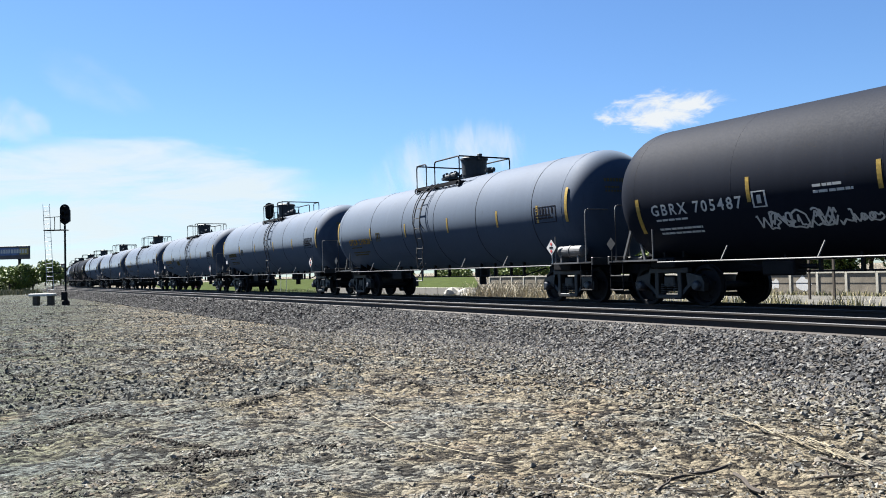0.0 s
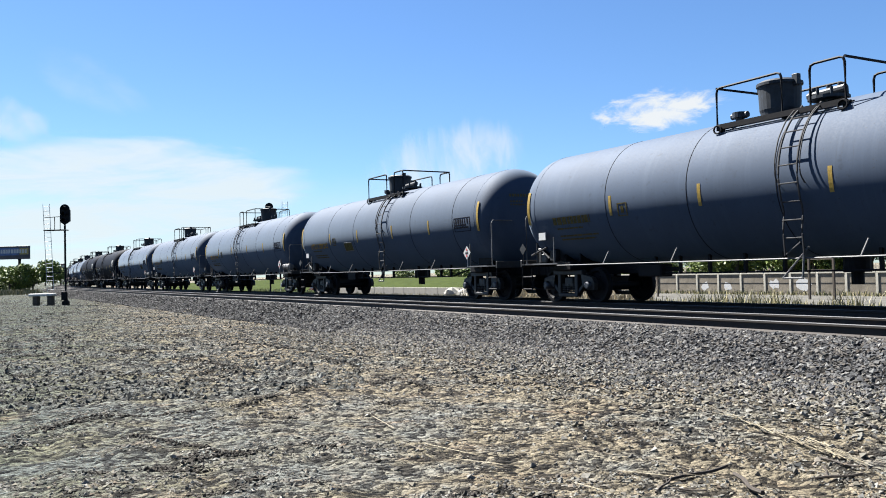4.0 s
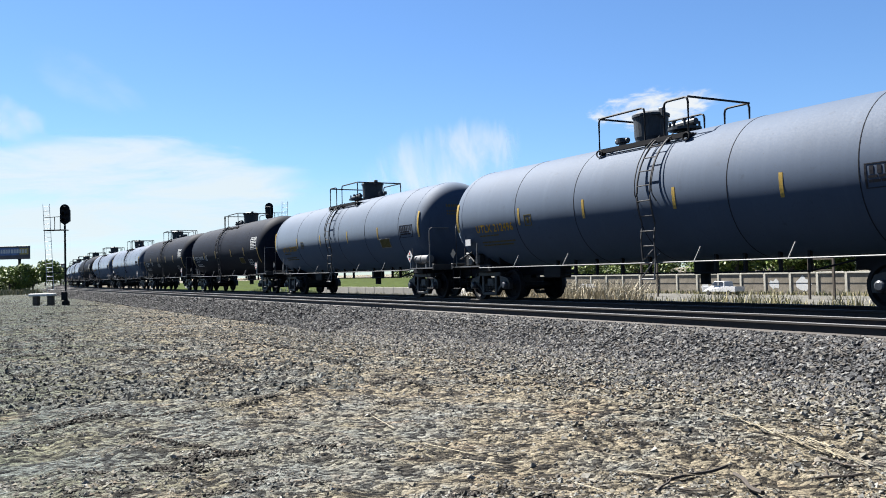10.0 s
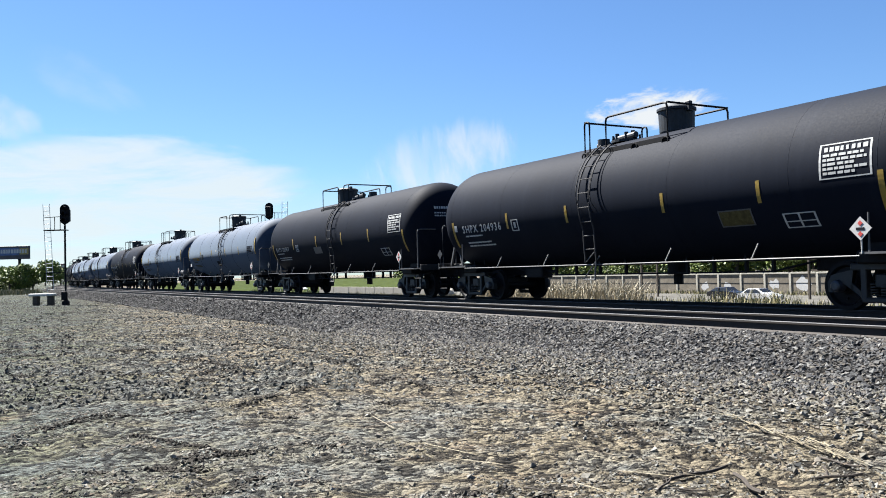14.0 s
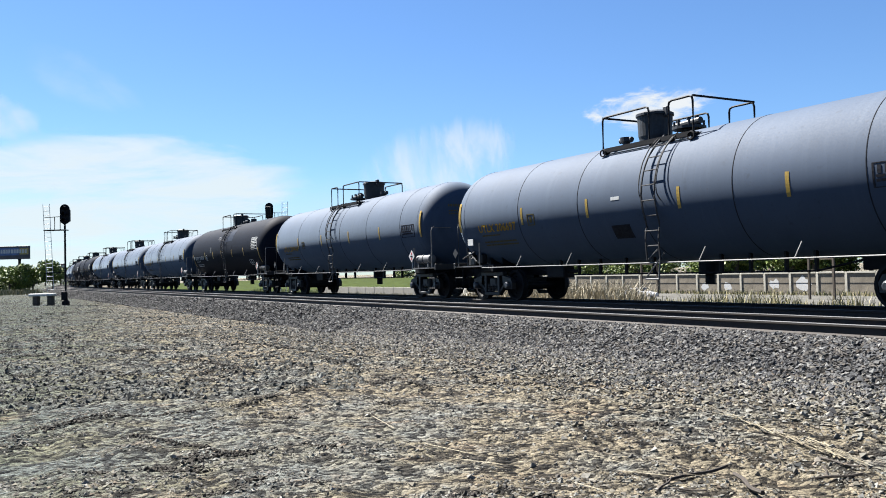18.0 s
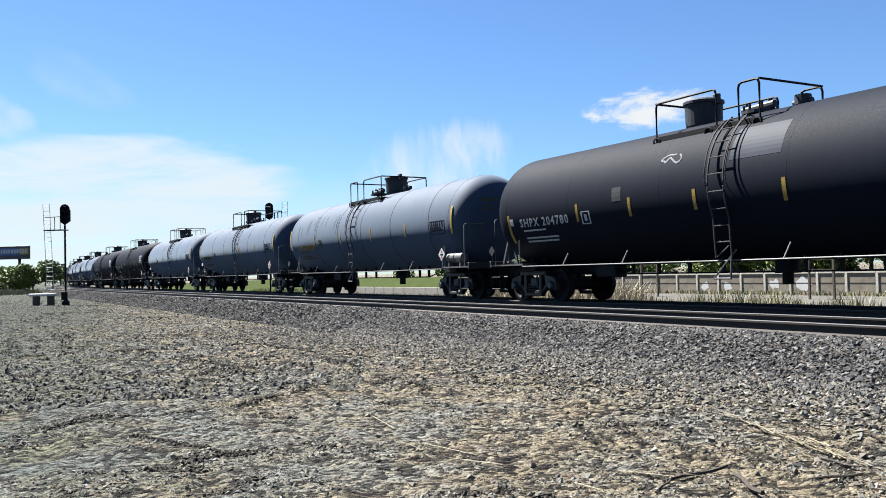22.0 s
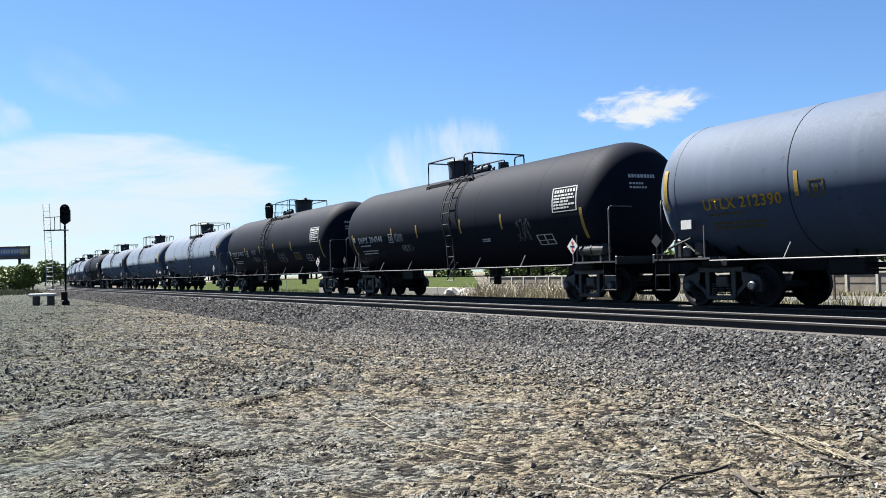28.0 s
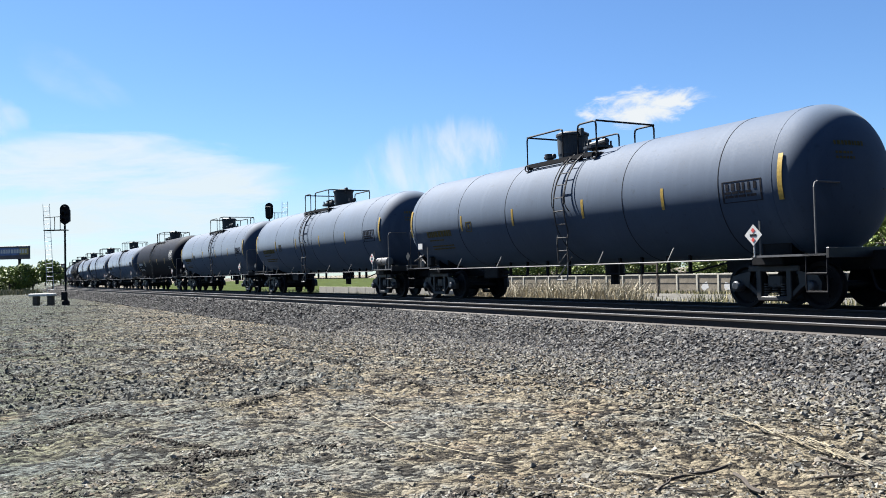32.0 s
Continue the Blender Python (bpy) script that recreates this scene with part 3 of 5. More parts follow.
def springs():
    bm = BM()
    for x in (-0.2, 0.0, 0.2):
        for k in range(5):
            lathe(bm, [(-0.012, 0.05), (-0.012, 0.075), (0.012, 0.075), (0.012, 0.05)], 10, Matrix.Translation((x, 0, 0.29 + k * 0.05)) @ Matrix.Rotation(radians(90), 4, "Y"))
    return bm


def bearing():
    bm = BM()
    m = Matrix.Rotation(radians(90), 4, "Z")
    lathe(bm, [(-0.14, 0.0), (-0.14, 0.07), (-0.12, 0.10), (-0.05, 0.12), (0.06, 0.12), (0.06, 0.0)], 14, Matrix.Rotation(radians(90), 4, "Z"))
    return bm


def truck(parent, x):
    """A two-axle truck; its frame of reference lies on the rail tops under its centre."""
    t = part("truck", box(box(BM(), -0.17, 0.17, -1.05, 1.05, 0.42, 0.68, 0.03), -0.3, 0.3, -0.3, 0.3, 0.66, 0.80, 0.02), M["frame"], parent)
    t.matrix_basis = pose(x, 0, 0)
    sf = part("side_frame", side_frame(), M["frame"], t)
    sf.matrix_basis = pose(0, -1.0, 0)
    again(sf, t, pose(0, 1.0, 0))
    sp = part("spring", springs(), M["frame"], t)
    sp.matrix_basis = pose(0, -1.0, 0)
    wheels = []
    ws = part("wheelset", wheelset(), M["dark"], t)
    be = part("axle_bearing", bearing(), M["cap"], t, "worn blue-grey bearing cap")
    for i, a in enumerate((-0.89, 0.89)):
        w = ws if i == 0 else again(ws, t, pose(0, 0, 0))
        w.matrix_basis = pose(a, 0, WHEEL_R)
        b = be if i == 0 else again(be, t, pose(0, 0, 0))
        b.matrix_basis = pose(a, -1.03, WHEEL_R)
    bm = BM()
    for s in (-1, 1):
        box(bm, s * 0.40 - 0.05, s * 0.40 + 0.05, -0.95, 0.95, 0.30, 0.42, 0.01)
    part("brake_beam", bm, M["dark"], t)
    return t


def coupler(parent, s):
    bm = BM()
    box(bm, 8.05, 8.75, -0.09, 0.09, 0.76, 0.96, 0.02)
    box(bm, 8.7, 9.07, -0.16, 0.13, 0.70, 1.02, 0.04)
    box(bm, 8.95, 9.16, 0.03, 0.15, 0.72, 1.0, 0.03)
    tube(bm, [(8.4, -0.2, 0.8), (8.55, -0.24, 0.35), (8.9, -0.2, 0.3), (9.05, -0.12, 0.5)], 0.025)
    o = part("coupler", bm, M["dark"], parent)
    o.matrix_basis = pose(0, 0, 0, 0, 0, 0 if s > 0 else 180)
    return o


# fittings on top, along the car: ends of the railing, gap for the ladder, hatch, valves, relief valve, ladder
TOPS = {("grey", "a"): (-1.59, 0.08, 0.73, 1.48, -0.76, 0.48, -1.84, 0.46),
        ("grey", "b"): (-1.80, -1.08, -0.47, 1.20, 0.52, -0.80, 1.52, -0.86),
        ("black", "a"): (-1.82, 0.0, 0.61, 1.15, -1.29, 0.42, 1.42, 0.36),
        ("black", "b"): (-1.30, -1.10, -0.46, 1.70, 1.0, -0.70, -1.72, -0.75)}


def ring_lug(x, y, z):
    """A bent bar eye that carries the walkway's edge."""
    bm = BM()
    n, m, r, w = 14, 6, 0.10, 0.022
    rows = []
    for i in range(n):
        a = 2 * math.pi * i / n
        rows.append([bm.verts.new((x + (r + w * math.cos(b)) * math.cos(a), y + w * math.sin(b), z + 0.85 * (r + w * math.cos(b)) * math.sin(a))) for b in [2 * math.pi * j / m for j in range(m)]])
    for i in range(n):
        u, v = rows[i], rows[(i + 1) % n]
        for j in range(m):
            bm.faces.new((u[j], u[(j + 1) % m], v[(j + 1) % m], v[j]))
    return bm


def build_car(style, kind):
    """A tank car with its base on the rails and its front towards +x. kind: which way round its fittings stand."""
    global TANK_R, TANK_Z
    TANK_R, TANK_Z = SIZES[style]
    dark = style == "black"
    body, ink = (M["black"], M["white_ink"]) if dark else (M["grey"], M["grey_ink"])
    car = new("tank_car")
    half, depth, shift = (8.3, 1.02, -0.07) if dark else (8.42, 0.94, -0.2)
    prof = head_profile(half, depth)
    rim = half - depth
    bm = lathe(BM(), prof + [(x, TANK_R) for x in (-6, -3, 0, 3, 6)] + [(-x, r) for x, r in reversed(prof)], 72)
    bmesh.ops.translate(bm, verts=bm.verts, vec=(shift, 0, TANK_Z))
    tank = part("tank", bm, body, car, "", True)
    # welded joints between the tank's sheets
    high = 0.002 if dark else 0.005
    ring = [(-0.011, TANK_R), (-0.009, TANK_R + high), (0.009, TANK_R + high), (0.011, TANK_R)]
    seam = part("weld_seam", lathe(BM(), ring, 72), body if dark else M["seam"], tank)
    xs = (-4.5, -1.2, 2.2, 5.4) if dark else (-4.72, -2.04, 0.3, 2.99, 5.95)
    seam.matrix_basis = pose(xs[0], 0, TANK_Z)
    for x in xs[1:]:
        again(seam, tank, pose(x, 0, TANK_Z))
    for s in (-1, 1):
        o = part("head_weld", lathe(BM(), ring, 72), body, tank)
        o.matrix_basis = pose(shift + s * rim, 0, TANK_Z)
    # reflectors at the ends
    lo, hi, x = (-34, -4, rim - 0.02) if dark else (-16, 18, 7.48)
    big = part("reflector", patch(BM(), -0.055, 0.055, lo, hi, 0.006, 10), M["yellow"], car, "yellow reflective strip")
    big.matrix_basis = pose(-x if dark else -7.95, 0, 0)
    again(big, car, pose(x, 0, 0))
    # gratings and fittings on top
    x0, gap0, gap1, x1, hx, vx, rx, la = TOPS[style, kind]
    zr, y = 4.72, 1.0
    for s in (-1, 1):
        bm = BM()
        for q in (0.66, 0.76, 0.86, 0.96):
            box(bm, x0, x1, s * q - 0.03, s * q + 0.03, 3.885, 3.915)
        box(bm, x0, x1, s * 1.02 - 0.012, s * 1.02 + 0.012, 3.82, 3.93)
        for x in (x0 + 0.05, gap0, gap1, x1 - 0.05):
            box(bm, x - 0.025, x + 0.025, s * 0.8 - 0.2, s * 0.8 + 0.2, 3.78, 3.885)
        part("platform", bm, M["dark"], car, "dark steel grating walkway")
        for x in (x0 + 0.04, (gap1 + x1) / 2 if kind == "b" else gap0 - 0.2, x1 - 0.04):
            if dark or abs(x - x1) < 0.3 or abs(x - x0) < 0.3:
                part("lug", ring_lug(x, s * 1.05, 3.82), M["dark"], car)
    k = 0.44
    bm = lathe(BM(), [(4.0, 0.0), (4.0, k - 0.06), (4.12, k - 0.04), (4.18, k - 0.02), (4.68, k), (4.69, k + 0.035), (4.75, k + 0.035), (4.80, k - 0.05), (4.81, 0.0)], 28, Matrix.Translation((hx, 0, 0)) @ Matrix.Rotation(radians(-90), 4, "Y"))
    house = part("manway_housing", bm, M["hatch"], car)
    part("lid_latch", box(BM(), hx + k - 0.05, hx + k + 0.1, -0.12, 0.0, 4.62, 4.86, 0.015), M["hatch"], house)
    part("lid_hinge", box(BM(), hx - k - 0.08, hx - k + 0.05, -0.1, 0.1, 4.62, 4.76, 0.015), M["hatch"], house)
    # row of valves on their common flange
    bm = rod(BM(), (vx, -0.1, 4.0), (vx, -0.1, 4.25), 0.14, 14)
    rod(bm, (vx, -0.1, 4.16), (vx, -0.1, 4.22), 0.40, 18)
    for q in range(8):
        ca, sa = math.cos(q * 0.785), math.sin(q * 0.785)
        rod(bm, (vx + 0.34 * ca, -0.1 + 0.34 * sa, 4.2), (vx + 0.34 * ca, -0.1 + 0.34 * sa, 4.36), 0.03, 6)
    rod(bm, (vx - 0.42, -0.15, 4.28), (vx + 0.42, -0.15, 4.32), 0.085, 10)
    for q in (-0.3, 0.05, 0.3):
        rod(bm, (vx + q, -0.15, 4.2), (vx + q, -0.15, 4.44), 0.055, 8)
    part("vent_valve", bm, M["hatch"], car)
    bm = rod(BM(), (rx, 0.0, 4.02), (rx, 0.0, 4.22), 0.10, 12)
    rod(bm, (rx, 0.0, 4.2), (rx, 0.0, 4.40 if dark else 4.32), 0.17, 14)
    rod(bm, (rx - 0.22, 0.0, 4.25), (rx + 0.22, 0.0, 4.25), 0.07, 10)
    part("relief_valve", bm, M["hatch"], car)
    for s in (-1, 1):
        # two hoops on each side, with the ladder's gap between them
        part("handrail", tube(BM(), [(x0, s * y, 3.8), (x0, s * y, zr), (gap0, s * y, zr), (gap0, s * y, 3.85)], 0.026), M["dark"], car)
        part("handrail", tube(BM(), [(gap1, s * y, 3.85), (gap1, s * y, zr), (x1, s * y, zr), (x1, s * y, 3.8)], 0.026), M["dark"], car)
    for x in (x0, x1):
        part("end_rail", tube(BM(), [(x, -y, zr), (x, y, zr)], 0.026), M["dark"], car)
    # ladder up the yard side, bowed to follow the tank
    ladder = part("ladder", BM(), M["dark"], car, "steel ladder bowed round the tank")
    for x in (la, la + 0.42):
        pts = [skin(x, a, 0.13) for a in (58, 46, 34, 22, 10, -2, -14, -24)] + [Vector((x, -1.58, 1.55)), Vector((x, -1.54, 1.05))]
        part("ladder_rail", tube(BM(), pts, 0.021), M["ladder"], ladder)
    rung = part("rung", rod(BM(), (0, 0, 0), (0.42, 0, 0), 0.014, 6), M["ladder"], ladder)
    spots = [skin(la, a, 0.13) for a in (55, 43, 31, 19, 7, -5, -17)] + [Vector((la, -1.59, 1.72)), Vector((la, -1.56, 1.38))]
    rung.matrix_basis = Matrix.Translation(spots[0])
    for p in spots[1:]:
        again(rung, ladder, Matrix.Translation(p))
    for x in (la - 0.07, la + 0.49):
        part("grab_rail", tube(BM(), [skin(x, 60, 0.03), skin(x, 54, 0.15), skin(x, 40, 0.17), skin(x, 26, 0.17), skin(x, 12, 0.16), skin(x, 0, 0.14), skin(x, -6, 0.01)], 0.014), M["ladder"], ladder)
    bm = rod(BM(), (la + 0.5, -1.5, 1.2), (la - 0.02, -1.6, 0.62), 0.02, 6)
    rod(bm, (la + 0.42, -1.55, 1.05), (la + 0.42, -1.6, 0.62), 0.02, 6)
    rod(bm, (la - 0.02, -1.6, 0.62), (la + 0.44, -1.6, 0.62), 0.02, 6)
    rod(bm, (la + 0.0, -1.5, 1.08), (la + 0.36, -1.55, 1.3), 0.016, 6)
    part("step", bm, M["bar"], ladder)
    # long safety bar at the side, on slanting struts
    part("side_bar", tube(BM(), [(-6.75, -1.50, 1.0), (0, -1.50, 0.99), (6.75, -1.50, 1.0)], 0.018), M["bar"], car)
    st = part("strut", rod(BM(), (0, -1.50, 1.0), (0.07, -1.37, 1.31), 0.018, 6), M["bar"], car)
    st.matrix_basis = pose(-4.9, 0, 0)
    for x in (-2.6, 2.0, 4.4):
        again(st, car, pose(x, 0, 0))
    # stub sills, saddles, end platforms
    for s in (-1, 1):
        turn = pose(0, 0, 0, 0, 0, 0 if s > 0 else 180)
        bm = box(BM(), 4.9, 8.75, -0.2, 0.2, 0.74, 1.12, 0.02)
        box(bm, 6.5, 7.25, -1.25, 1.25, 0.86, 1.10, 0.03)
        o = part("stub_sill", bm, M["dark"], car)
        o.matrix_basis = turn
        bm = BM()
        for x in (6.55, 7.15):
            box(bm, x - 0.03, x + 0.03, -0.9, 0.9, 1.08, 1.62, 0.01)
        box(bm, 6.5, 7.2, -0.9, -0.85, 1.08, 1.5)
        o = part("saddle", bm, M["dark"], car)
        o.matrix_basis = turn
        bm = box(BM(), 6.75, 8.42, -1.5, -0.95, 1.03, 1.07)
        box(bm, 7.9, 8.42, -1.5, 1.5, 1.03, 1.07)
        box(bm, 6.75, 8.42, 0.95, 1.5, 1.03, 1.07)
        o = part("end_platform", bm, M["bar"], car)
        o.matrix_basis = turn
        bm = box(BM(), 8.40, 8.47, -1.5, 1.5, 0.98, 1.18, 0.01)
        o = part("end_sill", bm, M["frame"], car)
        o.matrix_basis = turn
        y = -1.47 if s > 0 else 1.47
        sy = -1 if s > 0 else 1
        for pts in ([(6.92, y, 1.05), (6.92, y, 1.76)], [(8.18, y, 1.05), (8.18, y, 2.42), (8.18, y + sy * -0.75, 2.42)], [(8.4, 0.85, 1.1), (8.4, 0.85, 2.3), (8.4, 0.3, 2.3)]):
            o = part("grab_iron", tube(BM(), pts, 0.02), M["bar"], car)
            o.matrix_basis = turn
        bm = BM()
        for x in (7.95, 8.4):
            rod(bm, (x, y, 1.04), (x, y, 0.36), 0.016, 6)
        rod(bm, (7.95, y, 0.36), (8.4, y, 0.36), 0.02, 6)
        rod(bm, (7.95, y, 0.7), (8.4, y, 0.7), 0.02, 6)
        o = part("stirrup_step", bm, M["dark"], car)
        o.matrix_basis = turn
        coupler(car, s)
        truck(car, s * 6.88)
    # bottom outlet and brake rigging
    bm = rod(BM(), (0.9, 0, 1.1), (0.9, 0, 0.70), 0.26, 16)
    rod(bm, (0.9, 0, 0.75), (0.9, 0, 0.46), 0.12, 12)
    part("bottom_outlet", bm, M["dark"], car)
    part("brake_pipe", tube(BM(), [(-5.2, -0.5, 0.95), (-4.2, -0.6, 0.74), (4.2, -0.6, 0.74), (5.2, -0.5, 0.95)], 0.022), M["dark"], car)
    hang = part("pipe_hanger", box(BM(), -0.028, 0.028, -0.64, -0.56, 0.72, 1.15), M["dark"], car)
    hang.matrix_basis = pose(-4.0, 0, 0)
    for x in (-3.2, -2.3, -1.3, -0.3, 1.8, 2.6, 3.5, 4.2):
        again(hang, car, pose(x, 0, 0))
    bm = box(BM(), -4.5, -3.7, -0.75, -0.35, 0.66, 0.98, 0.03)
    rod(bm, (-3.7, -0.55, 0.84), (-3.3, -0.55, 0.84), 0.05, 10)
    part("brake_cylinder", bm, M["dark"], car)
    # placards on their posts
    for x in (6.8, -8.3):
        bm = rod(BM(), (x, -1.5, 1.04), (x, -1.5, 1.35), 0.015, 6)
        k = 0.15 if x > 0 else 0.11
        box(bm, -k, k, -0.006, 0.006, -k, k, 0, Matrix.Translation((x, -1.52, 1.48)) @ Matrix.Rotation(radians(45), 4, "Y"))
        p = part("placard", bm, M["white"] if x > 0 else M["frame"], car, "diamond-shaped hazard placard on a post")
        if x > 0:
            for z, k in ((1.575, 0.035), (1.385, 0.035)):
                bm = box(BM(), -k, k, -0.003, 0.003, -k, k, 0, Matrix.Translation((x, -1.53, z)) @ Matrix.Rotation(radians(45), 4, "Y"))
                part("placard_mark", bm, M["red"], p)
            part("placard_number", box(BM(), x - 0.08, x + 0.08, -1.532, -1.527, 1.455, 1.5), M["grey_ink"], p)
    # data block: one heavy line over smaller ones
    rnd = random.Random(12)
    if dark:
        bm = BM()
        for a0, a1, b0, b1 in ((6.08, 7.12, 16, 16.8), (6.08, 7.12, -6.3, -5.5), (6.08, 6.12, -6.3, 16.8), (7.08, 7.12, -6.3, 16.8)):
            patch(bm, a0, a1, b0, b1, 0.006, 4)
        for i in range(8):
            x = 6.18 + i * 0.11
            patch(bm, x, x + rnd.uniform(0.05, 0.1), 11.5, 14.5, 0.006, 1)
        bars(bm, 6.16, 7.05, 8.2, 5, 2.9, 1.7, rnd, 0.8)
        part("data_block", bm, ink, car, "white-framed block of small stencilled print")
        bm = BM()
        for a0, a1, b0, b1 in ((5.12, 5.85, -27, -26.2), (5.12, 5.85, -38, -37.2), (5.12, 5.16, -38, -26.2), (5.81, 5.85, -38, -26.2), (5.46, 5.5, -37.2, -27), (5.16, 5.81, -33, -32.3)):
            patch(bm, a0, a1, b0, b1, 0.006, 4)
        part("notice", bm, ink, car, "white-framed notice")
    else:
        bm = BM()
        for a0, a1, b0, b1 in ((6.05, 7.05, 1.0, 1.7), (6.05, 6.09, -14.5, 1.7), (7.01, 7.05, -14.5, 1.7), (6.05, 7.05, -14.8, -14.2)):
            patch(bm, a0, a1, b0, b1, 0.006, 3)
        for i in range(6):
            x = 6.15 + i * 0.14
            patch(bm, x, x + rnd.uniform(0.05, 0.1), -5.5, 0, 0.006, 2)
        bars(bm, 6.12, 7.0, -8, 2, 3.0, 1.8, rnd, 0.85)
        part("data_block", bm, ink, car, "faded block of small stencilled print")
    bm = BM()
    x, a = (-4.0, -20) if dark else (-4.3, -16)
    for a0, a1, b0, b1 in ((x, x + 0.34, a, a + 0.9), (x, x + 0.34, a + 11, a + 11.9), (x, x + 0.04, a, a + 11.9), (x + 0.3, x + 0.34, a, a + 11.9)):
        patch(bm, a0, a1, b0, b1, 0.006, 3)
    patch(bm, x + 0.12, x + 0.22, a + 3, a + 9, 0.006, 2)
    part("stencil_frame", bm, ink if dark else M["old_ink"], car, "small square stencil")
    # marks on the front head
    def dish(y, z, out):
        rho = min(0.999, math.hypot(y, z - TANK_Z) / TANK_R) ** (1 / BLUNT)
        return Vector((shift + half - depth * (1 - math.cos(math.asin(rho)) ** BLUNT) + out, y, z))

    bm = BM()
    for w, z, h in ((0.75, 3.15, 0.09), (0.42, 2.98, 0.05), (0.5, 2.88, 0.05)):
        y0 = -0.75
        while y0 < -0.75 + w:
            y1 = y0 + rnd.uniform(0.05, 0.08)
            bm.faces.new([bm.verts.new(dish(a, b, 0.006)) for a, b in ((y0, z), (y1, z), (y1, z + h), (y0, z + h))])
            y0 = y1 + 0.025
    if dark:
        tagged(part("head_lettering", bm, ink, car), "small white lettering", kind="stuff")
    else:
        tagged(part("head_lettering", bm, M["old_ink"], car), "faint faded lettering", kind="stuff")
    return car


def reservoir(car, dark):
    bm = lathe(BM(), [(-0.5, 0), (-0.5, 0.10), (-0.46, 0.155), (-0.02, 0.155), (-0.02, 0.172), (0.02, 0.172), (0.02, 0.155), (0.46, 0.155), (0.5, 0.10), (0.5, 0)], 20)
    bmesh.ops.translate(bm, verts=bm.verts, vec=(7.4, -1.28, 1.36))
    for x in (7.05, 7.75):
        box(bm, x - 0.03, x + 0.03, -1.40, -1.16, 1.06, 1.26)
    part("air_reservoir", bm, M["frame"] if dark else M["bar"], car, "dark air reservoir" if dark else "pale grey air reservoir")


def brake_gear(car):
    """Valve and hand-brake gear on the rear platform."""
    bm = box(BM(), -8.1, -7.85, -1.2, -0.9, 1.07, 1.5, 0.03)
    box(bm, -7.75, -7.5, -1.3, -1.0, 1.08, 1.34, 0.04)
    box(bm, -7.45, -7.2, -1.25, -1.0, 1.1, 1.45, 0.05)
    rod(bm, (-8.1, -1.35, 1.3), (-7.4, -1.35, 1.5), 0.03)
    rod(bm, (-7.9, -1.3, 1.07), (-7.9, -1.3, 1.65), 0.03)
    rod(bm, (-7.6, -1.35, 1.42), (-7.3, -1.35, 1.2), 0.025)
    part("brake_valve", bm, M["frame"], car)
    part("tag_plate", box(BM(), -7.55, -7.25, -1.5, -1.48, 1.70, 1.9), M["white"], car, "small white plate")


def rear_brace(car):
    """Slanting bars that stand on the rear platform and meet under the tank's head."""
    for y in (-1.05, 0.35):
        for a, b in ((-8.38, -8.02), (-7.62, -7.9)):
            part("brace", box(BM(), -0.035, 0.035, -0.03, 0.03, 0, 0.93, 0.006, Matrix.Translation((a, y, 1.06)) @ Matrix.Rotation(math.atan2(b - a, 0.88), 4, "Y")), M["bar"], car, "pale slanting steel brace")
    part("hand_brake", box(box(BM(), -8.12, -7.92, -0.5, -0.2, 1.07, 1.6, 0.03), -8.3, -7.8, -1.0, 0.3, 1.07, 1.16, 0.02), M["frame"], car)


def scrawl(car, x0, x1, ang, tall, n, seed, wide, material):
    """Spray-paint strokes: looping lines that read as no word."""
    rnd = random.Random(seed)
    bm = BM()
    step = (x1 - x0) / n
    for i in range(n):
        cx = x0 + (i + 0.5) * step
        pts = []
        turns, ph = rnd.uniform(0.6, 1.3), rnd.uniform(0, 6.28)
        for j in range(15):
            u = j / 14
            a = ph + u * 6.28 * turns
            pts.append((cx + step * (0.75 * math.cos(a) * rnd.uniform(0.7, 1.1) + 0.5 * (u - 0.5)), ang + tall * (0.5 * math.sin(a * rnd.choice((1, 1, 2))) + 0.1 * rnd.uniform(-1, 1))))
        for (xa, aa), (xb, ab) in zip(pts, pts[1:]):
            p, q = skin(xa, aa, 0.008), skin(xb, ab, 0.008)
            d = (q - p)
            if d.length < 1e-3:
                continue
            side = d.cross(skin(xa, aa) - Vector((xa, 0, TANK_Z))).normalized() * wide
            try:
                bm.faces.new([bm.verts.new(v) for v in (p - side, q - side, q + side, p + side)])
            except ValueError:
                pass
    part("graffiti", bm, material, car, "sprayed graffiti strokes")


# each car from the front of the train: paint, which way round, lettering, extras
# r: reservoir, v: brake valve, y: yellow panel, g: graffiti, s: rusty streaks
TRAIN = [("black", "b", "GBRX 705487", "g"), ("grey", "b", "UTLX 210620", "r"), ("grey", "a", "", "v"), ("grey", "a", "UTLX 209202", "vy"), ("grey", "b", "UTLX 211441", "r"),
         ("grey", "a", "UTLX 212496", "v"), ("grey", "b", "UTLX 205587", "ry"), ("black", "b", "SHPX 204936", "y"), ("black", "a", "GATX 205953", "p"), ("grey", "a", "UTLX 206697", "vw"),
         ("grey", "b", "UTLX 209418", "r"), ("black", "a", "SHPX 204780", "r"), ("grey", "b", "UTLX 209228", "rs"), ("grey", "a", "", "v"), ("grey", "a", "UTLX 212390", "v"),
         ("black", "a", "SHPX 204940", "rh"), ("black", "b", "SHPX 204942", "yk"), ("grey", "a", "", "v"), ("grey", "b", "", "r"), ("grey", "a", "", "v"),
         ("black", "b", "", ""), ("grey", "a", "", "v"), ("grey", "b", "", "r"), ("grey", "a", "", "v"), ("black", "a", "", ""),
         ("grey", "a", "", "v"), ("grey", "b", "", "r"), ("black", "b", "", ""), ("grey", "a", "", "v"), ("grey", "a", "", "v"), ("grey", "b", "", "r")]

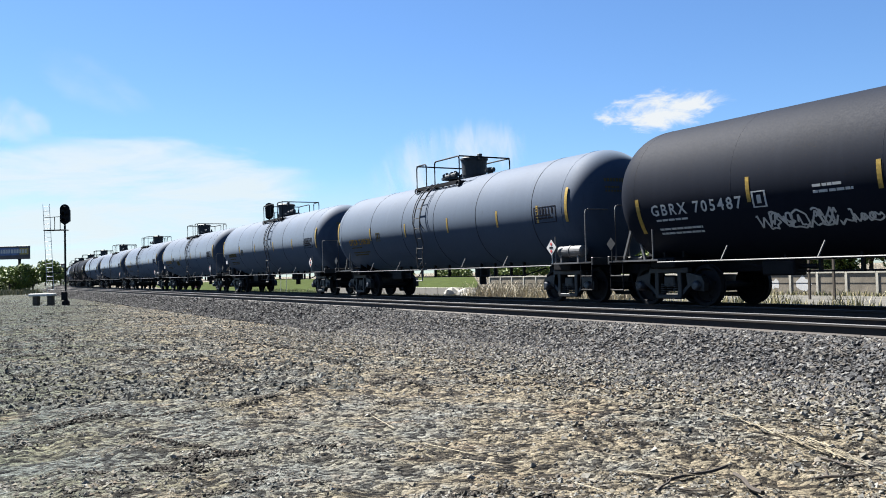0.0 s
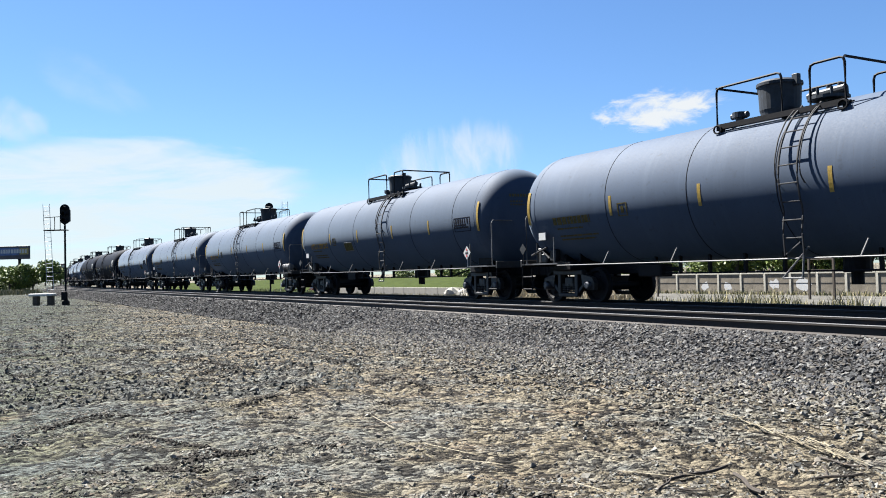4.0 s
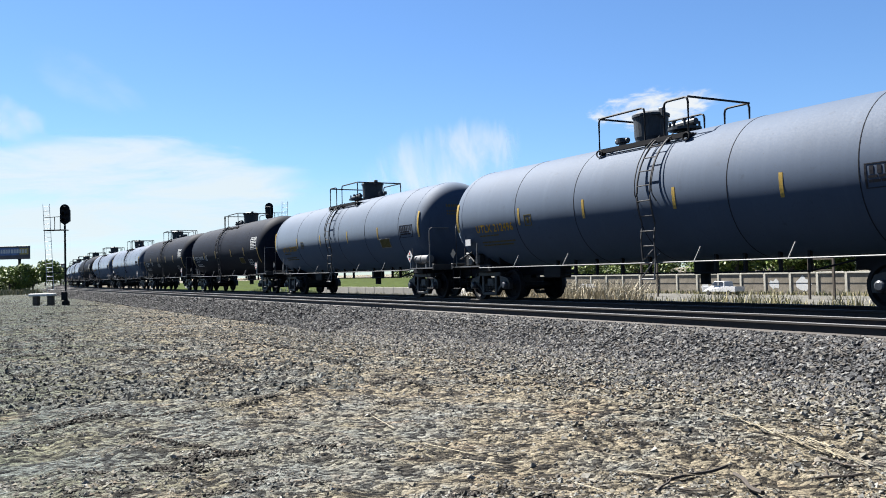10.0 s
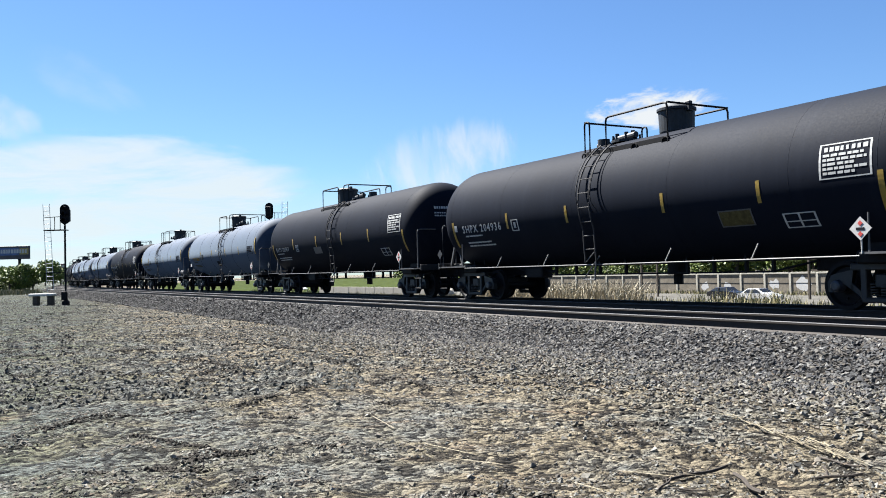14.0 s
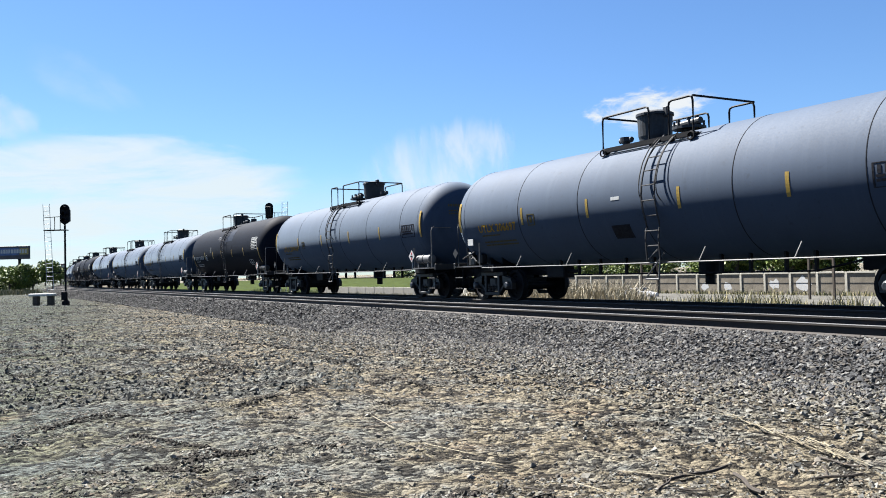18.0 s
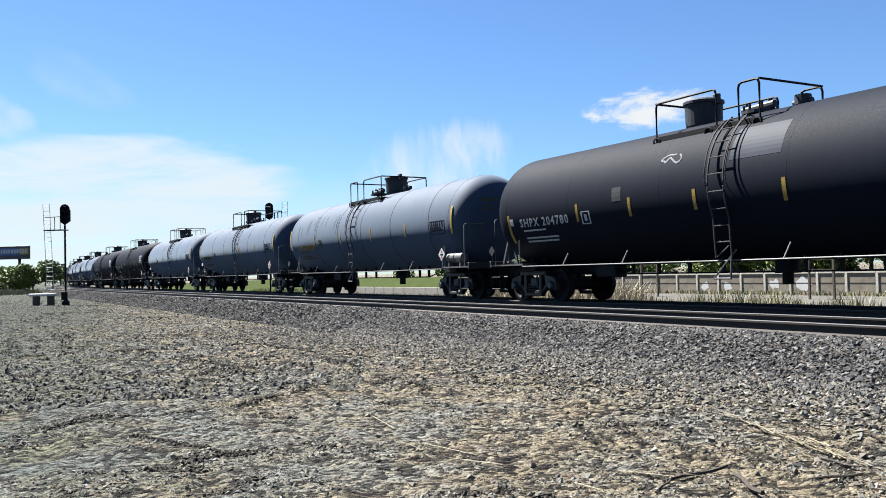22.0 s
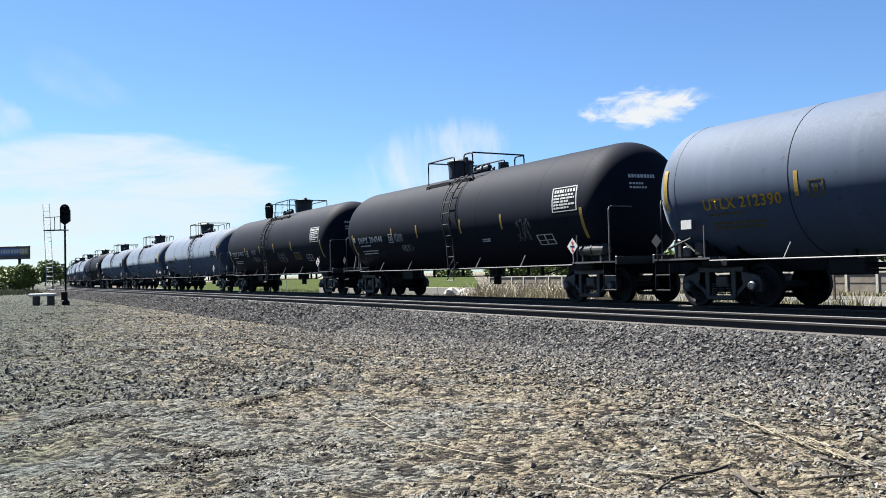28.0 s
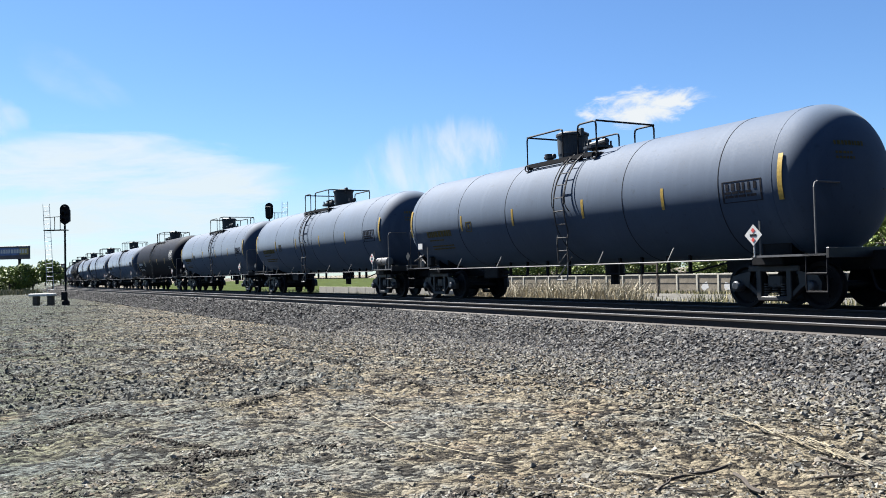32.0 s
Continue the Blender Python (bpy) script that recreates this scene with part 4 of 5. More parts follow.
# small unevenness of the train's run against a steady gain of speed, second by second
UNEVEN = [-0.15, 0.0, 0.2, 0.15, 0.15, 0.1, -0.01, -0.25, 0.05, 0.0, 0.3, 0.15, 0.3, 0.2, 0.15, 0.1, 0.1, 0.0, 0.3, 0.2, 0.0, 0.1, 0.0, 0.0, -0.05, 0.15, 0.2, 0.25, 0.25, 0.0, -0.45, -0.3, -0.4]


def train_at(t):
    """How far the front car's middle has come at t seconds."""
    u = t / 32
    i = min(int(t), 31)
    w = t - i
    w = w * w * (3 - 2 * w)
    return -6.78 + 246.57 * u + 50.75 * u * u + UNEVEN[i] * (1 - w) + UNEVEN[i + 1] * w


def car_x(k, t):
    """Where the middle of car k is; the first car is a little longer at its rear."""
    return train_at(t) - k * CAR_LEN - (0.65 if k == 0 else 0.0)


def make_train():
    global TANK_R, TANK_Z
    masters, used, cars = {}, set(), []
    for style, kind in (("grey", "a"), ("grey", "b"), ("black", "a"), ("black", "b")):
        masters[style, kind] = build_car(style, kind)
    for k, (style, kind, mark, extra) in enumerate(TRAIN[:CARS]):
        m = on_track(car_x(k, 0))
        if (style, kind) in used:
            car = copy_thing(masters[style, kind], m)
        else:
            car = masters[style, kind]
            used.add((style, kind))
        cars.append((car, m))
    rnd = random.Random(5)
    # reflective strips along the side, where each car has them
    spots = {0: (-4.07, -1.27, 1.6, 4.4), 7: (-4.2, -1.44, 2.05), 8: (-4.3, -1.3, 1.6, 4.3), 15: (-3.7, -1.74, 1.22, 3.57), 16: (-4.22, -1.54, 0.78, 3.4)}
    strip = {}
    for d, lo, hi in ((False, -14.5, 3.5), (True, -17, -1), ("high", -15.5, 2.5)):
        TANK_R, TANK_Z = SIZES["black" if d else "grey"]
        strip[d] = part("reflector", patch(BM(), -0.045, 0.045, lo, hi), M["yellow"], cars[7 if d is True else 0 if d else 1][0], "yellow reflective strip")
        strip[d].matrix_basis = pose(6.2 if d != True else 4.69, 0, 0)
    for k, ((car, m), (style, kind, mark, extra)) in enumerate(zip(cars, TRAIN)):
        TANK_R, TANK_Z = SIZES[style]
        dark = style == "black"
        tint = M["white_ink"] if dark else M["yellow_ink"]
        x, a = (-6.72, -17.0) if dark else (-6.9, -18.5)
        if mark.startswith("GBRX"):
            x, a = -6.85, -19.0
        if mark.startswith("GATX"):
            x, a = -6.85, -17.0
        if mark:
            wide = mark.startswith("GBRX")
            high, spread = 0.25 if wide else (0.19 if mark.startswith("GATX") else 0.23), 1.3 if wide else (1.22 if dark else 1.08)
            owner, number = mark.split()
            lettering(owner, high, x, a, tint, car, "owner_mark", spread)
            lettering(number, high, x + text_width(mark, high, spread) - text_width(number, high, spread), a, tint, car, "car_number", spread)
        else:
            part("lettering", bars(BM(), x, x + 2.0, a, 1, 5, 7.5, rnd, 0.8), M["old_ink"] if not dark else tint, car, "faded lettering")
        tagged(part("small_print", bars(bars(BM(), x + 0.1, x + 1.2, a - 5, 1, 4, 1.6, rnd), x + 0.1, x + 1.9, a - 13, 2, 4.0, 1.7, rnd), tint if dark else M["old_ink"], car), "lines of small stencilled print", kind="stuff")
        if mark.startswith("SHPX"):
            part("tally_mark", patch(BM(), -7.2, -7.04, -15, -8, 0.006, 3), M["white"], car, "small white square plate")
        at = spots.get(k) or ((-4.15, -2.19, -0.15, 2.14, 4.5) if dark and kind == "a" else (-4.2, -1.5, 1.4, 4.4) if dark else (-4.55, -1.68, 1.48, 4.32) if kind == "a" else (-4.8, -1.82, 1.22, 4.17))
        for x in at:
            again(strip["high" if k in (0, 8) else dark], car, pose(x, 0, 0))
        if "r" in extra:
            reservoir(car, dark)
        if "v" not in extra:
            rear_brace(car)
        if "v" in extra:
            brake_gear(car)
        if "y" in extra:
            xx = 3.6 if dark else (-3.1 if kind == "a" else 4.3)
            lo, hi = (-32.5, -21) if dark else (-26, -14)
            panel = part("notice_panel", patch(BM(), xx, xx + 0.8, lo, hi, 0.006, 4), M["old_ink"], car, "faded yellow notice panel in a pale frame")
            for a0, a1, b0, b1 in ((xx - 0.03, xx + 0.83, lo - 0.9, lo), (xx - 0.03, xx + 0.83, hi, hi + 0.9), (xx - 0.03, xx, lo, hi), (xx + 0.8, xx + 0.83, lo, hi)):
                part("panel_edge", patch(BM(), a0, a1, b0, b1, 0.01, 3), M["bar"], panel)
        if "p" in extra:
            part("notice_panel", patch(BM(), -1.7, -0.8, -26, -15, 0.006, 4), M["bar"], car, "grey notice panel")
        if "g" in extra:
            scrawl(car, -3.9, -2.0, -31, 13, 6, 3, 0.02, M["white_ink"])
            scrawl(car, -1.9, -1.4, -33, 6, 3, 9, 0.018, M["white_ink"])
            tagged(part("small_print", bars(BM(), -2.6, -1.75, -10, 2, 4, 1.8, rnd), tint, car), "lines of small stencilled print", kind="stuff")
        if "h" in extra:
            scrawl(car, -3.5, -2.9, -14, 10, 5, 17, 0.016, M["spray"])
            scrawl(car, -3.1, -2.4, -29, 8, 3, 19, 0.012, M["spray"])
            scrawl(car, 4.2, 5.0, -20, 22, 4, 43, 0.010, M["bar"])
            tagged(part("small_print", bars(BM(), 2.33, 2.9, -27, 2, 2.2, 1.3, rnd), tint, car), "two short lines of stencilled print", kind="stuff")
        if "k" in extra:
            scrawl(car, -3.0, -2.2, -13, 9, 4, 23, 0.014, M["spray"])
            scrawl(car, -2.9, -2.0, -27, 9, 5, 29, 0.014, M["spray"])
            scrawl(car, 1.2, 2.3, -28, 17, 5, 31, 0.014, M["spray"])
        if "s" in extra:
            for i in range(16):
                sx, sa = rnd.uniform(-7.0, -2.0), rnd.uniform(20, 42)
                part("rust_streak", patch(BM(), sx, sx + rnd.uniform(0.012, 0.03), sa - rnd.uniform(14, 34), sa, 0.003, 5), M["seam"], car)
        if "w" in extra:
            part("paint_splash", patch(BM(), -0.75, -0.45, -1, 2, 0.004, 2), M["white_ink"], car, "small white paint splash")
            part("dark_patch", patch(BM(), -0.9, -0.25, -38, -24, 0.004, 4), M["grey_ink"], car, "dark scuffed patch")
        if k == 11:
            part("repaint_patch", patch(BM(), 0.78, 2.05, 17, 45, 0.003, 8), M["repaint"], car, "smooth repainted rectangle")
            part("dark_square", patch(BM(), -2.78, -2.46, -3, 9, 0.004, 3), M["frame"], car, "small dark square")
            scrawl(car, -1.1, -0.75, 26, 8, 1, 37, 0.02, M["spray"])
        car.matrix_basis = m
        what = "faded grey" if style == "grey" else "black"
        plus = " with pale air reservoir" if "r" in extra else (" with sprayed graffiti" if set("ghk") & set(extra) else "")
        tagged(car, f"{what} tank car on the far track{plus}", "tank car", "tank cars of the train")
    return [c[0] for c in cars]


TRAIN_CARS = make_train()


# ------------------------------------------------------------------ signals, bench, billboards
def signal_mast(x, y, full):
    z0 = ground_z(x, y)
    s = new("railroad_signal")
    drop = 0.0 if full else 1.5
    s.matrix_basis = pose(x, y, z0 + drop, 0, 0, 60.5 if full else 240.5)
    part("mast", rod(rod(BM(), (0, 0, -drop), (0, 0, 5.7), 0.065, 12), (0, 0, -drop), (0, 0, 0.5 - drop), 0.2, 12, 0.12), M["dark"], s)
    bm = BM()
    pts = [(0.33 * math.cos(a), 0.33 * math.sin(a)) for a in [i * math.pi / 9 for i in range(18)]]
    f, b = [], []
    for cx, cz in pts:
        zz = cz + (0.36 if cz >= -0.01 else -0.36)
        f.append(bm.verts.new((cx, -0.03, 6.25 + zz)))
        b.append(bm.verts.new((cx, 0.03, 6.25 + zz)))
    bm.faces.new(f)
    bm.faces.new(b[::-1])
    for i in range(18):
        bm.faces.new((f[i], b[i], b[(i + 1) % 18], f[(i + 1) % 18]))
    head = part("signal_head", bm, M["dark"], s, "black oval target with three lamps")
    for z in (5.83, 6.25, 6.67):
        bm = lathe(BM(), [(0, 0.12), (0.28, 0.13), (0.28, 0.14), (0, 0.14)], 14, Matrix.Translation((0, -0.03, z)) @ Matrix.Rotation(radians(-90), 4, "Z"))
        part("lamp_hood", bm, M["dark"], head)
    part("signal_box", box(BM(), -0.2, 0.2, 0.03, 0.5, 5.75, 6.6, 0.04), M["dark"], s)
    # ladder and cage to the left of the mast
    lad = part("ladder", BM(), M["galv"], s)
    for x0 in (-1.55, -1.1):
        part("ladder_rail", rod(BM(), (x0 + 0.25, 0.1, 0.9 - drop), (x0, 0.1, 7.0), 0.02, 6), M["galv"], lad)
    rung = part("rung", rod(BM(), (-1.55, 0.1, 0), (-1.1, 0.1, 0), 0.014, 6), M["galv"], lad)
    for i in range(20):
        z = 1.1 + i * 0.3
        m = pose(0.25 * (1 - (z - 0.9) / 6.1), 0, z)
        if i == 0:
            rung.matrix_basis = m
        else:
            again(rung, lad, m)
    for z in (5.15, 2.2):
        part("ladder_bracket", box(BM(), -1.5, 0, 0.02, 0.14 if z < 4 else 0.6, z, z + 0.06), M["dark"], s)
    bm = BM()
    for pts in ([(-1.45, 0.1, 6.05), (-0.3, 0.1, 6.1)], [(-0.75, 0.1, 5.2), (-0.75, 0.1, 6.1)], [(-0.55, 0.5, 5.2), (-0.55, 0.5, 6.1)]):
        tube(bm, pts, 0.025)
    part("cage_rail", bm, M["dark"], s)
    if full:
        part("mast_base", box(BM(), -0.2, 0.2, -0.2, 0.2, -0.05, 0.3, 0.03), M["dark"], s)
        part("relay_box", box(BM(), -0.2, 0.18, -0.28, -0.07, 0.35, 0.95, 0.03), M["dark"], s)
    return tagged(s, "dark railroad signal mast with oval head and ladder", "railroad signal", "signals beside the tracks")


signal_mast(-63.3, 6.0, True)
signal_mast(-68.0, 22.0, False)


def bench(x, y):
    z0 = ground_z(x, y)
    b = new("bench")
    b.matrix_basis = pose(x, y, z0, 0, 0, 60.5)
    part("seat", box(BM(), -0.85, 0.85, -0.3, 0.3, 0.66, 0.84, 0.03), M["white"], b)
    for s in (-0.42, 0.6):
        part("leg", box(BM(), s - 0.16, s + 0.16, -0.25, 0.25, 0, 0.66, 0.02), M["wood"], b)
    return tagged(b, "pale concrete bench on two block legs", "bench")


bench(-65.4, 4.7)


def billboard(x, y, w, h, bottom, name_label, frame_mat):
    z0 = ground_z(x, y) - 0.2
    b = new("billboard")
    b.matrix_basis = pose(x, y, z0, 0, 0, 60.5)
    part("panel", box(BM(), -w / 2, w / 2, -0.2, 0.2, bottom, bottom + h, 0.05), frame_mat, b)
    rnd = random.Random(8)
    bm = BM()
    xx = -w / 2 + 0.4
    while xx < w / 2 - 0.8:
        ww = rnd.uniform(0.3, 0.7)
        box(bm, xx, xx + ww, -0.24, -0.2, bottom + h * 0.45, bottom + h * 0.75)
        xx += ww + 0.2
    part("writing", bm, M["white"], b, "pale unreadable bars of writing")
    part("poster_panel", box(BM(), -w / 2 + 0.25, w * 0.2, -0.225, -0.2, bottom + h * 0.3, bottom + h * 0.85), M["poster_blue"], b, "blue printed field")
    part("poster_panel", box(BM(), w * 0.22, w / 2 - 0.3, -0.225, -0.2, bottom + h * 0.35, bottom + h * 0.82), M["poster_yellow"], b, "yellow printed field")
    part("post", rod(BM(), (w * 0.2, 0.1, 0), (w * 0.2, 0.1, bottom), 0.35, 14), M["dark"], b)
    return tagged(b, name_label, "billboard")


M["poster_blue"] = plain("blue_poster", (0.05, 0.09, 0.22), 0.5, 0, 0.5, 1.0)
M["poster_yellow"] = plain("yellow_poster", (0.26, 0.20, 0.05), 0.5, 0, 0.4, 1.0)
M["ad"] = plain("dark_poster", (0.0432, 0.036, 0.0432), 0.5, 0, 0.6, 0.5)
M["ad_red"] = plain("reddish_poster", (0.09, 0.035, 0.04), 0.5, 0, 0.6, 0.5)
billboard(-244, 10.6, 9.2, 3.4, 7.9, "dark printed billboard on one thick post", M["ad"])
billboard(-429, 37.1, 8.6, 3.2, 7.0, "small dark billboard on one post", M["ad_red"])


# ------------------------------------------------------------------ trees
def leaf_clumps(name, blobs, count, size, seed, material):
    """Leaves as single small blades scattered through uneven clumps."""
    rng = np.random.default_rng(seed)
    per = rng.multinomial(count, np.array([b[3] ** 2 for b in blobs]) / sum(b[3] ** 2 for b in blobs))
    c = []
    for (x, y, z, r), k in zip(blobs, per):
        d = rng.normal(size=(k, 3))
        d /= np.linalg.norm(d, axis=1)[:, None]
        c.append(np.array((x, y, z)) + d * (r * rng.uniform(0.55, 1.12, k) ** 0.7)[:, None] * np.array((1, 1, 0.85)))
    c = np.concatenate(c)
    n = len(c)
    u, w = rng.normal(size=(n, 3)), rng.normal(size=(n, 3))
    u /= np.linalg.norm(u, axis=1)[:, None]
    w -= u * (u * w).sum(1)[:, None]
    w /= np.linalg.norm(w, axis=1)[:, None]
    s = (size * rng.uniform(0.6, 1.4, n))[:, None]
    v = np.stack([c - u * s, c + w * s * 0.5, c + u * s, c - w * s * 0.5], 1).reshape(-1, 3)
    me = bpy.data.meshes.new(name)
    me.vertices.add(4 * n)
    me.vertices.foreach_set("co", v.reshape(-1))
    me.loops.add(4 * n)
    me.loops.foreach_set("vertex_index", np.arange(4 * n, dtype=np.int32))
    me.polygons.add(n)
    me.polygons.foreach_set("loop_start", np.arange(0, 4 * n, 4, dtype=np.int32))
    me.update(calc_edges=True)
    me.materials.append(material)
    return new(name, me)


def tree(x, y, height, spread, seed, leaves=2600, name="tree", leaf=0.16):
    rnd = random.Random(seed)
    z0 = ground_z(x, y) - 0.1
    t = new(name)
    t.matrix_basis = pose(x, y, z0)
    bm = rod(BM(), (0, 0, 0), (0.1, 0, height * 0.5), 0.035 * height, 8, 0.02 * height)
    blobs = []
    for i in range(9):
        a, h = rnd.uniform(0, 6.28), rnd.uniform(0.35, 0.85)
        r = spread * rnd.uniform(0.3, 0.62)
        tip = (math.cos(a) * r, math.sin(a) * r, height * h)
        rod(bm, (0.05, 0, height * rnd.uniform(0.2, 0.45)), tip, 0.014 * height, 6, 0.005 * height)
        blobs.append((*tip, spread * rnd.uniform(0.28, 0.48)))
    blobs.append((0, 0, height * 0.82, spread * 0.4))
    part("trunk", bm, M["wood"], t)
    crown = leaf_clumps("crown", blobs, leaves, leaf, seed, M["leaf"])
    crown.parent = t
    return tagged(t, "leafy green tree standing beyond the yard" if height > 4.5 else "leafy green bush at the yard's edge", "tree" if height > 4.5 else "bush")


rnd0 = random.Random(21)
for i in range(13):
    tree(-140 - rnd0.uniform(0, 45), -3 + i * 1.25 + rnd0.uniform(-0.4, 0.4), rnd0.uniform(3.2, 4.8), rnd0.uniform(2.4, 3.4), 100 + i, 2600, "bush", 0.2)
for i in range(14):
    tree(-330 - rnd0.uniform(0, 60), 2 + i * 4.2, rnd0.uniform(5, 8), rnd0.uniform(4, 5.5), 140 + i, 1400, "tree", 0.45)


# ------------------------------------------------------------------ behind the tracks: wall, posts, verge, trees
def back_wall():
    w = tagged(new("boundary_wall"), "weathered tan concrete panel wall with pale posts", "wall", kind="structure")
    panel = part("panel", box(BM(), 0.13, 3.87, -0.09, 0.09, 0, 2.66, 0.02), M["concrete"], w)
    joint = part("panel_rail", box(BM(), 0.13, 3.87, -0.12, -0.085, 1.42, 1.5), M["frame"], w)
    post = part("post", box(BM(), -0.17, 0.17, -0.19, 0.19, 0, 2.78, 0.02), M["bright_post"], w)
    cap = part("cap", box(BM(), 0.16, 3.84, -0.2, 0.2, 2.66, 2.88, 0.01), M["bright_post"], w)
    for i in range(29):
        m = pose(-145.2 + i * 4.0, 93, -3.0)
        for o in (panel, joint, post, cap):
            if i == 0:
                o.matrix_basis = m
            else:
                again(o, w, m)
    rnd = random.Random(4)
    for x, z, s in ((-87.6, -1.85, 0.75), (-83.4, -2.0, 0.7), (-75.8, -1.75, 0.75), (-71.2, -1.7, 1.0)):
        bm = BM()
        vs = []
        for k in range(11):
            r = s * rnd.uniform(0.5, 1.3)
            vs.append(bm.verts.new((r * math.cos(k * 0.571), 0, r * math.sin(k * 0.571))))
        bm.faces.new(vs)
        o = part("paint_patch", bm, M["white"], w, "rough patch of white paint")
        o.matrix_basis = pose(x, 92.9, z)
    low = tagged(new("low_wall"), "low pale concrete wall along the far road", "wall", kind="structure")
    seg = part("panel", box(BM(), 0.02, 3.9, -0.12, 0.12, 0, 1.55, 0.03), M["pale"], low)
    for i in range(16):
        m = pose(-168 + i * 3.95, 65, -3.0, 0, 0, rnd.uniform(-0.5, 0.5))
        if i == 0:
            seg.matrix_basis = m
        else:
            again(seg, low, m)


M["pale"] = plain("pale_concrete", (0.1584, 0.1512, 0.1332), 0.85, 0, 0.15, 1.5, 0.2)
# pale posts and caps, with sunlit brightness put into their base colour
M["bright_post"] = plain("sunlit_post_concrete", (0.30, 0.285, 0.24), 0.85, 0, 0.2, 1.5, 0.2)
back_wall()


def road():
    verts = [(x, y, -2.985) for x in (-420, 120) for y in (67, 91)]
    o = new("road", mesh_from("road", verts, [(0, 2, 3, 1)], M["asphalt"]))
    tagged(o, "two-lane asphalt road behind the tracks", "road", kind="structure")
    M["lawn"] = plain("rough_lawn", (0.027, 0.036, 0.011), 1.0, 0, 0.45, 0.5, 0.6, 0.02)
    bank = [(-420, 66, -2.9), (-107, 66, -2.9), (-420, 88, -1.2), (-142, 88, -1.2), (-420, 140, -0.6), (-228, 140, -0.6)]
    o = new("lawn", mesh_from("lawn", bank, [(0, 1, 3, 2), (2, 3, 5, 4)], M["lawn"], True))
    tagged(o, "green grass bank behind the low wall", "lawn", kind="structure")


road()


def dark_post(x):
    p = new("sign_frame")
    p.matrix_basis = pose(x, 80, -3.0)
    for dx in (0, 3.0):
        part("post", box(BM(), dx - 0.11, dx + 0.11, -0.11, 0.11, 0, 4.6, 0.01), M["wood"], p)
    for z in (3.1, 4.3):
        part("cross_rail", box(BM(), 0.11, 2.89, -0.05, 0.05, z, z + 0.16), M["wood"], p)
    return tagged(p, "dark wooden posts with cross rails beside the road", "sign frame", "dark post frames by the road")


for x in (-86.8, -60.6):
    dark_post(x)


def blades(name, n, place, tall, wide, material, seed, label, category, lean=0.16):
    """Upright stalks and blades, each a narrow bent strip."""
    rng = np.random.default_rng(seed)
    x, y = place(rng, n)
    z = np.array([ground_z(a, b) for a, b in zip(x, y)])
    h = tall * rng.uniform(0.45, 1.15, n)
    a = rng.uniform(0, 3.1416, n)
    dx, dy = np.cos(a) * wide, np.sin(a) * wide
    lx, ly = rng.normal(0, lean, n) * h, rng.normal(0, lean, n) * h
    v = np.empty((n, 5, 3))
    v[:, 0] = np.stack([x - dx, y - dy, z - 0.02], 1)
    v[:, 1] = np.stack([x + dx, y + dy, z - 0.02], 1)
    v[:, 2] = np.stack([x + dx * 0.8 + lx * 0.4, y + dy * 0.8 + ly * 0.4, z + h * 0.6], 1)
    v[:, 3] = np.stack([x - dx * 0.8 + lx * 0.4, y - dy * 0.8 + ly * 0.4, z + h * 0.6], 1)
    v[:, 4] = np.stack([x + lx, y + ly, z + h], 1)
    i = 5 * np.arange(n)
    faces = [(k, k + 1, k + 2, k + 3) for k in i.tolist()] + [(k + 3, k + 2, k + 4) for k in i.tolist()]
    o = new(name, mesh_from(name, v.reshape(-1, 3).tolist(), faces, material))
    return tagged(o, label, category, kind="stuff")


blades("reeds", 3400, lambda r, n: (r.uniform(-93, -64, n), r.uniform(55, 61, n)), 2.6, 0.035, M["straw"], 31, "tall dry straw-coloured reeds beyond the tracks", "reeds", 0.34)
blades("weeds", 6000, lambda r, n: (r.uniform(-150, -20, n), r.uniform(56, 68, n)), 0.75, 0.04, M["weed"], 32, "green and tan weeds along the far verge", "weeds")
blades("tall_weeds", 520, lambda r, n: (r.choice([-56.0, -52.5, -49.0, -47.5, -41.5], n) + r.normal(0, 0.8, n), r.uniform(57, 61, n)), 1.9, 0.03, M["weed"], 36, "clumps of tall brown-green weeds on the far verge", "weeds", 0.3)
blades("bank_grass", 6000, lambda r, n: (-112 - (y0 := r.uniform(0, 22, n)) * 1.7 - r.uniform(0, 110, n), 66 + y0), 0.8, 0.07, M["weed"], 34, "green and dry grass on the bank", "grass")
blades("dry_grass", 2500, lambda r, n: (r.uniform(-150, -20, n), r.uniform(89, 92.5, n)), 0.6, 0.05, M["weed"], 33, "dry grass at the foot of the panel wall", "grass")
for i in range(26):
    tree(-175 + i * 6.2 + rnd0.uniform(-2, 2), 108 + rnd0.uniform(0, 26), rnd0.uniform(4.5, 9.5), rnd0.uniform(4, 5.8), 300 + i, 2400, "tree", 0.3)
for i in range(16):
    tree(-330 + i * 13 + rnd0.uniform(-3, 3), 165 + rnd0.uniform(0, 30), rnd0.uniform(4, 6.5), rnd0.uniform(5, 7), 400 + i, 1500, "tree", 0.45)


for x, y, h, w in ((-104, 116, 9.5, 6.5), (-97, 110, 10.6, 6.0), (-91, 116, 11.8, 7.0), (-84, 112, 11.0, 6.5), (-78, 117, 10.8, 7.0), (-72, 112, 12.8, 7.0), (-66, 115, 12.0, 7.5), (-58, 111, 11.5, 7.0)):
    tree(x, y, h, w, int(500 - x), 3600, "tree", 0.3)


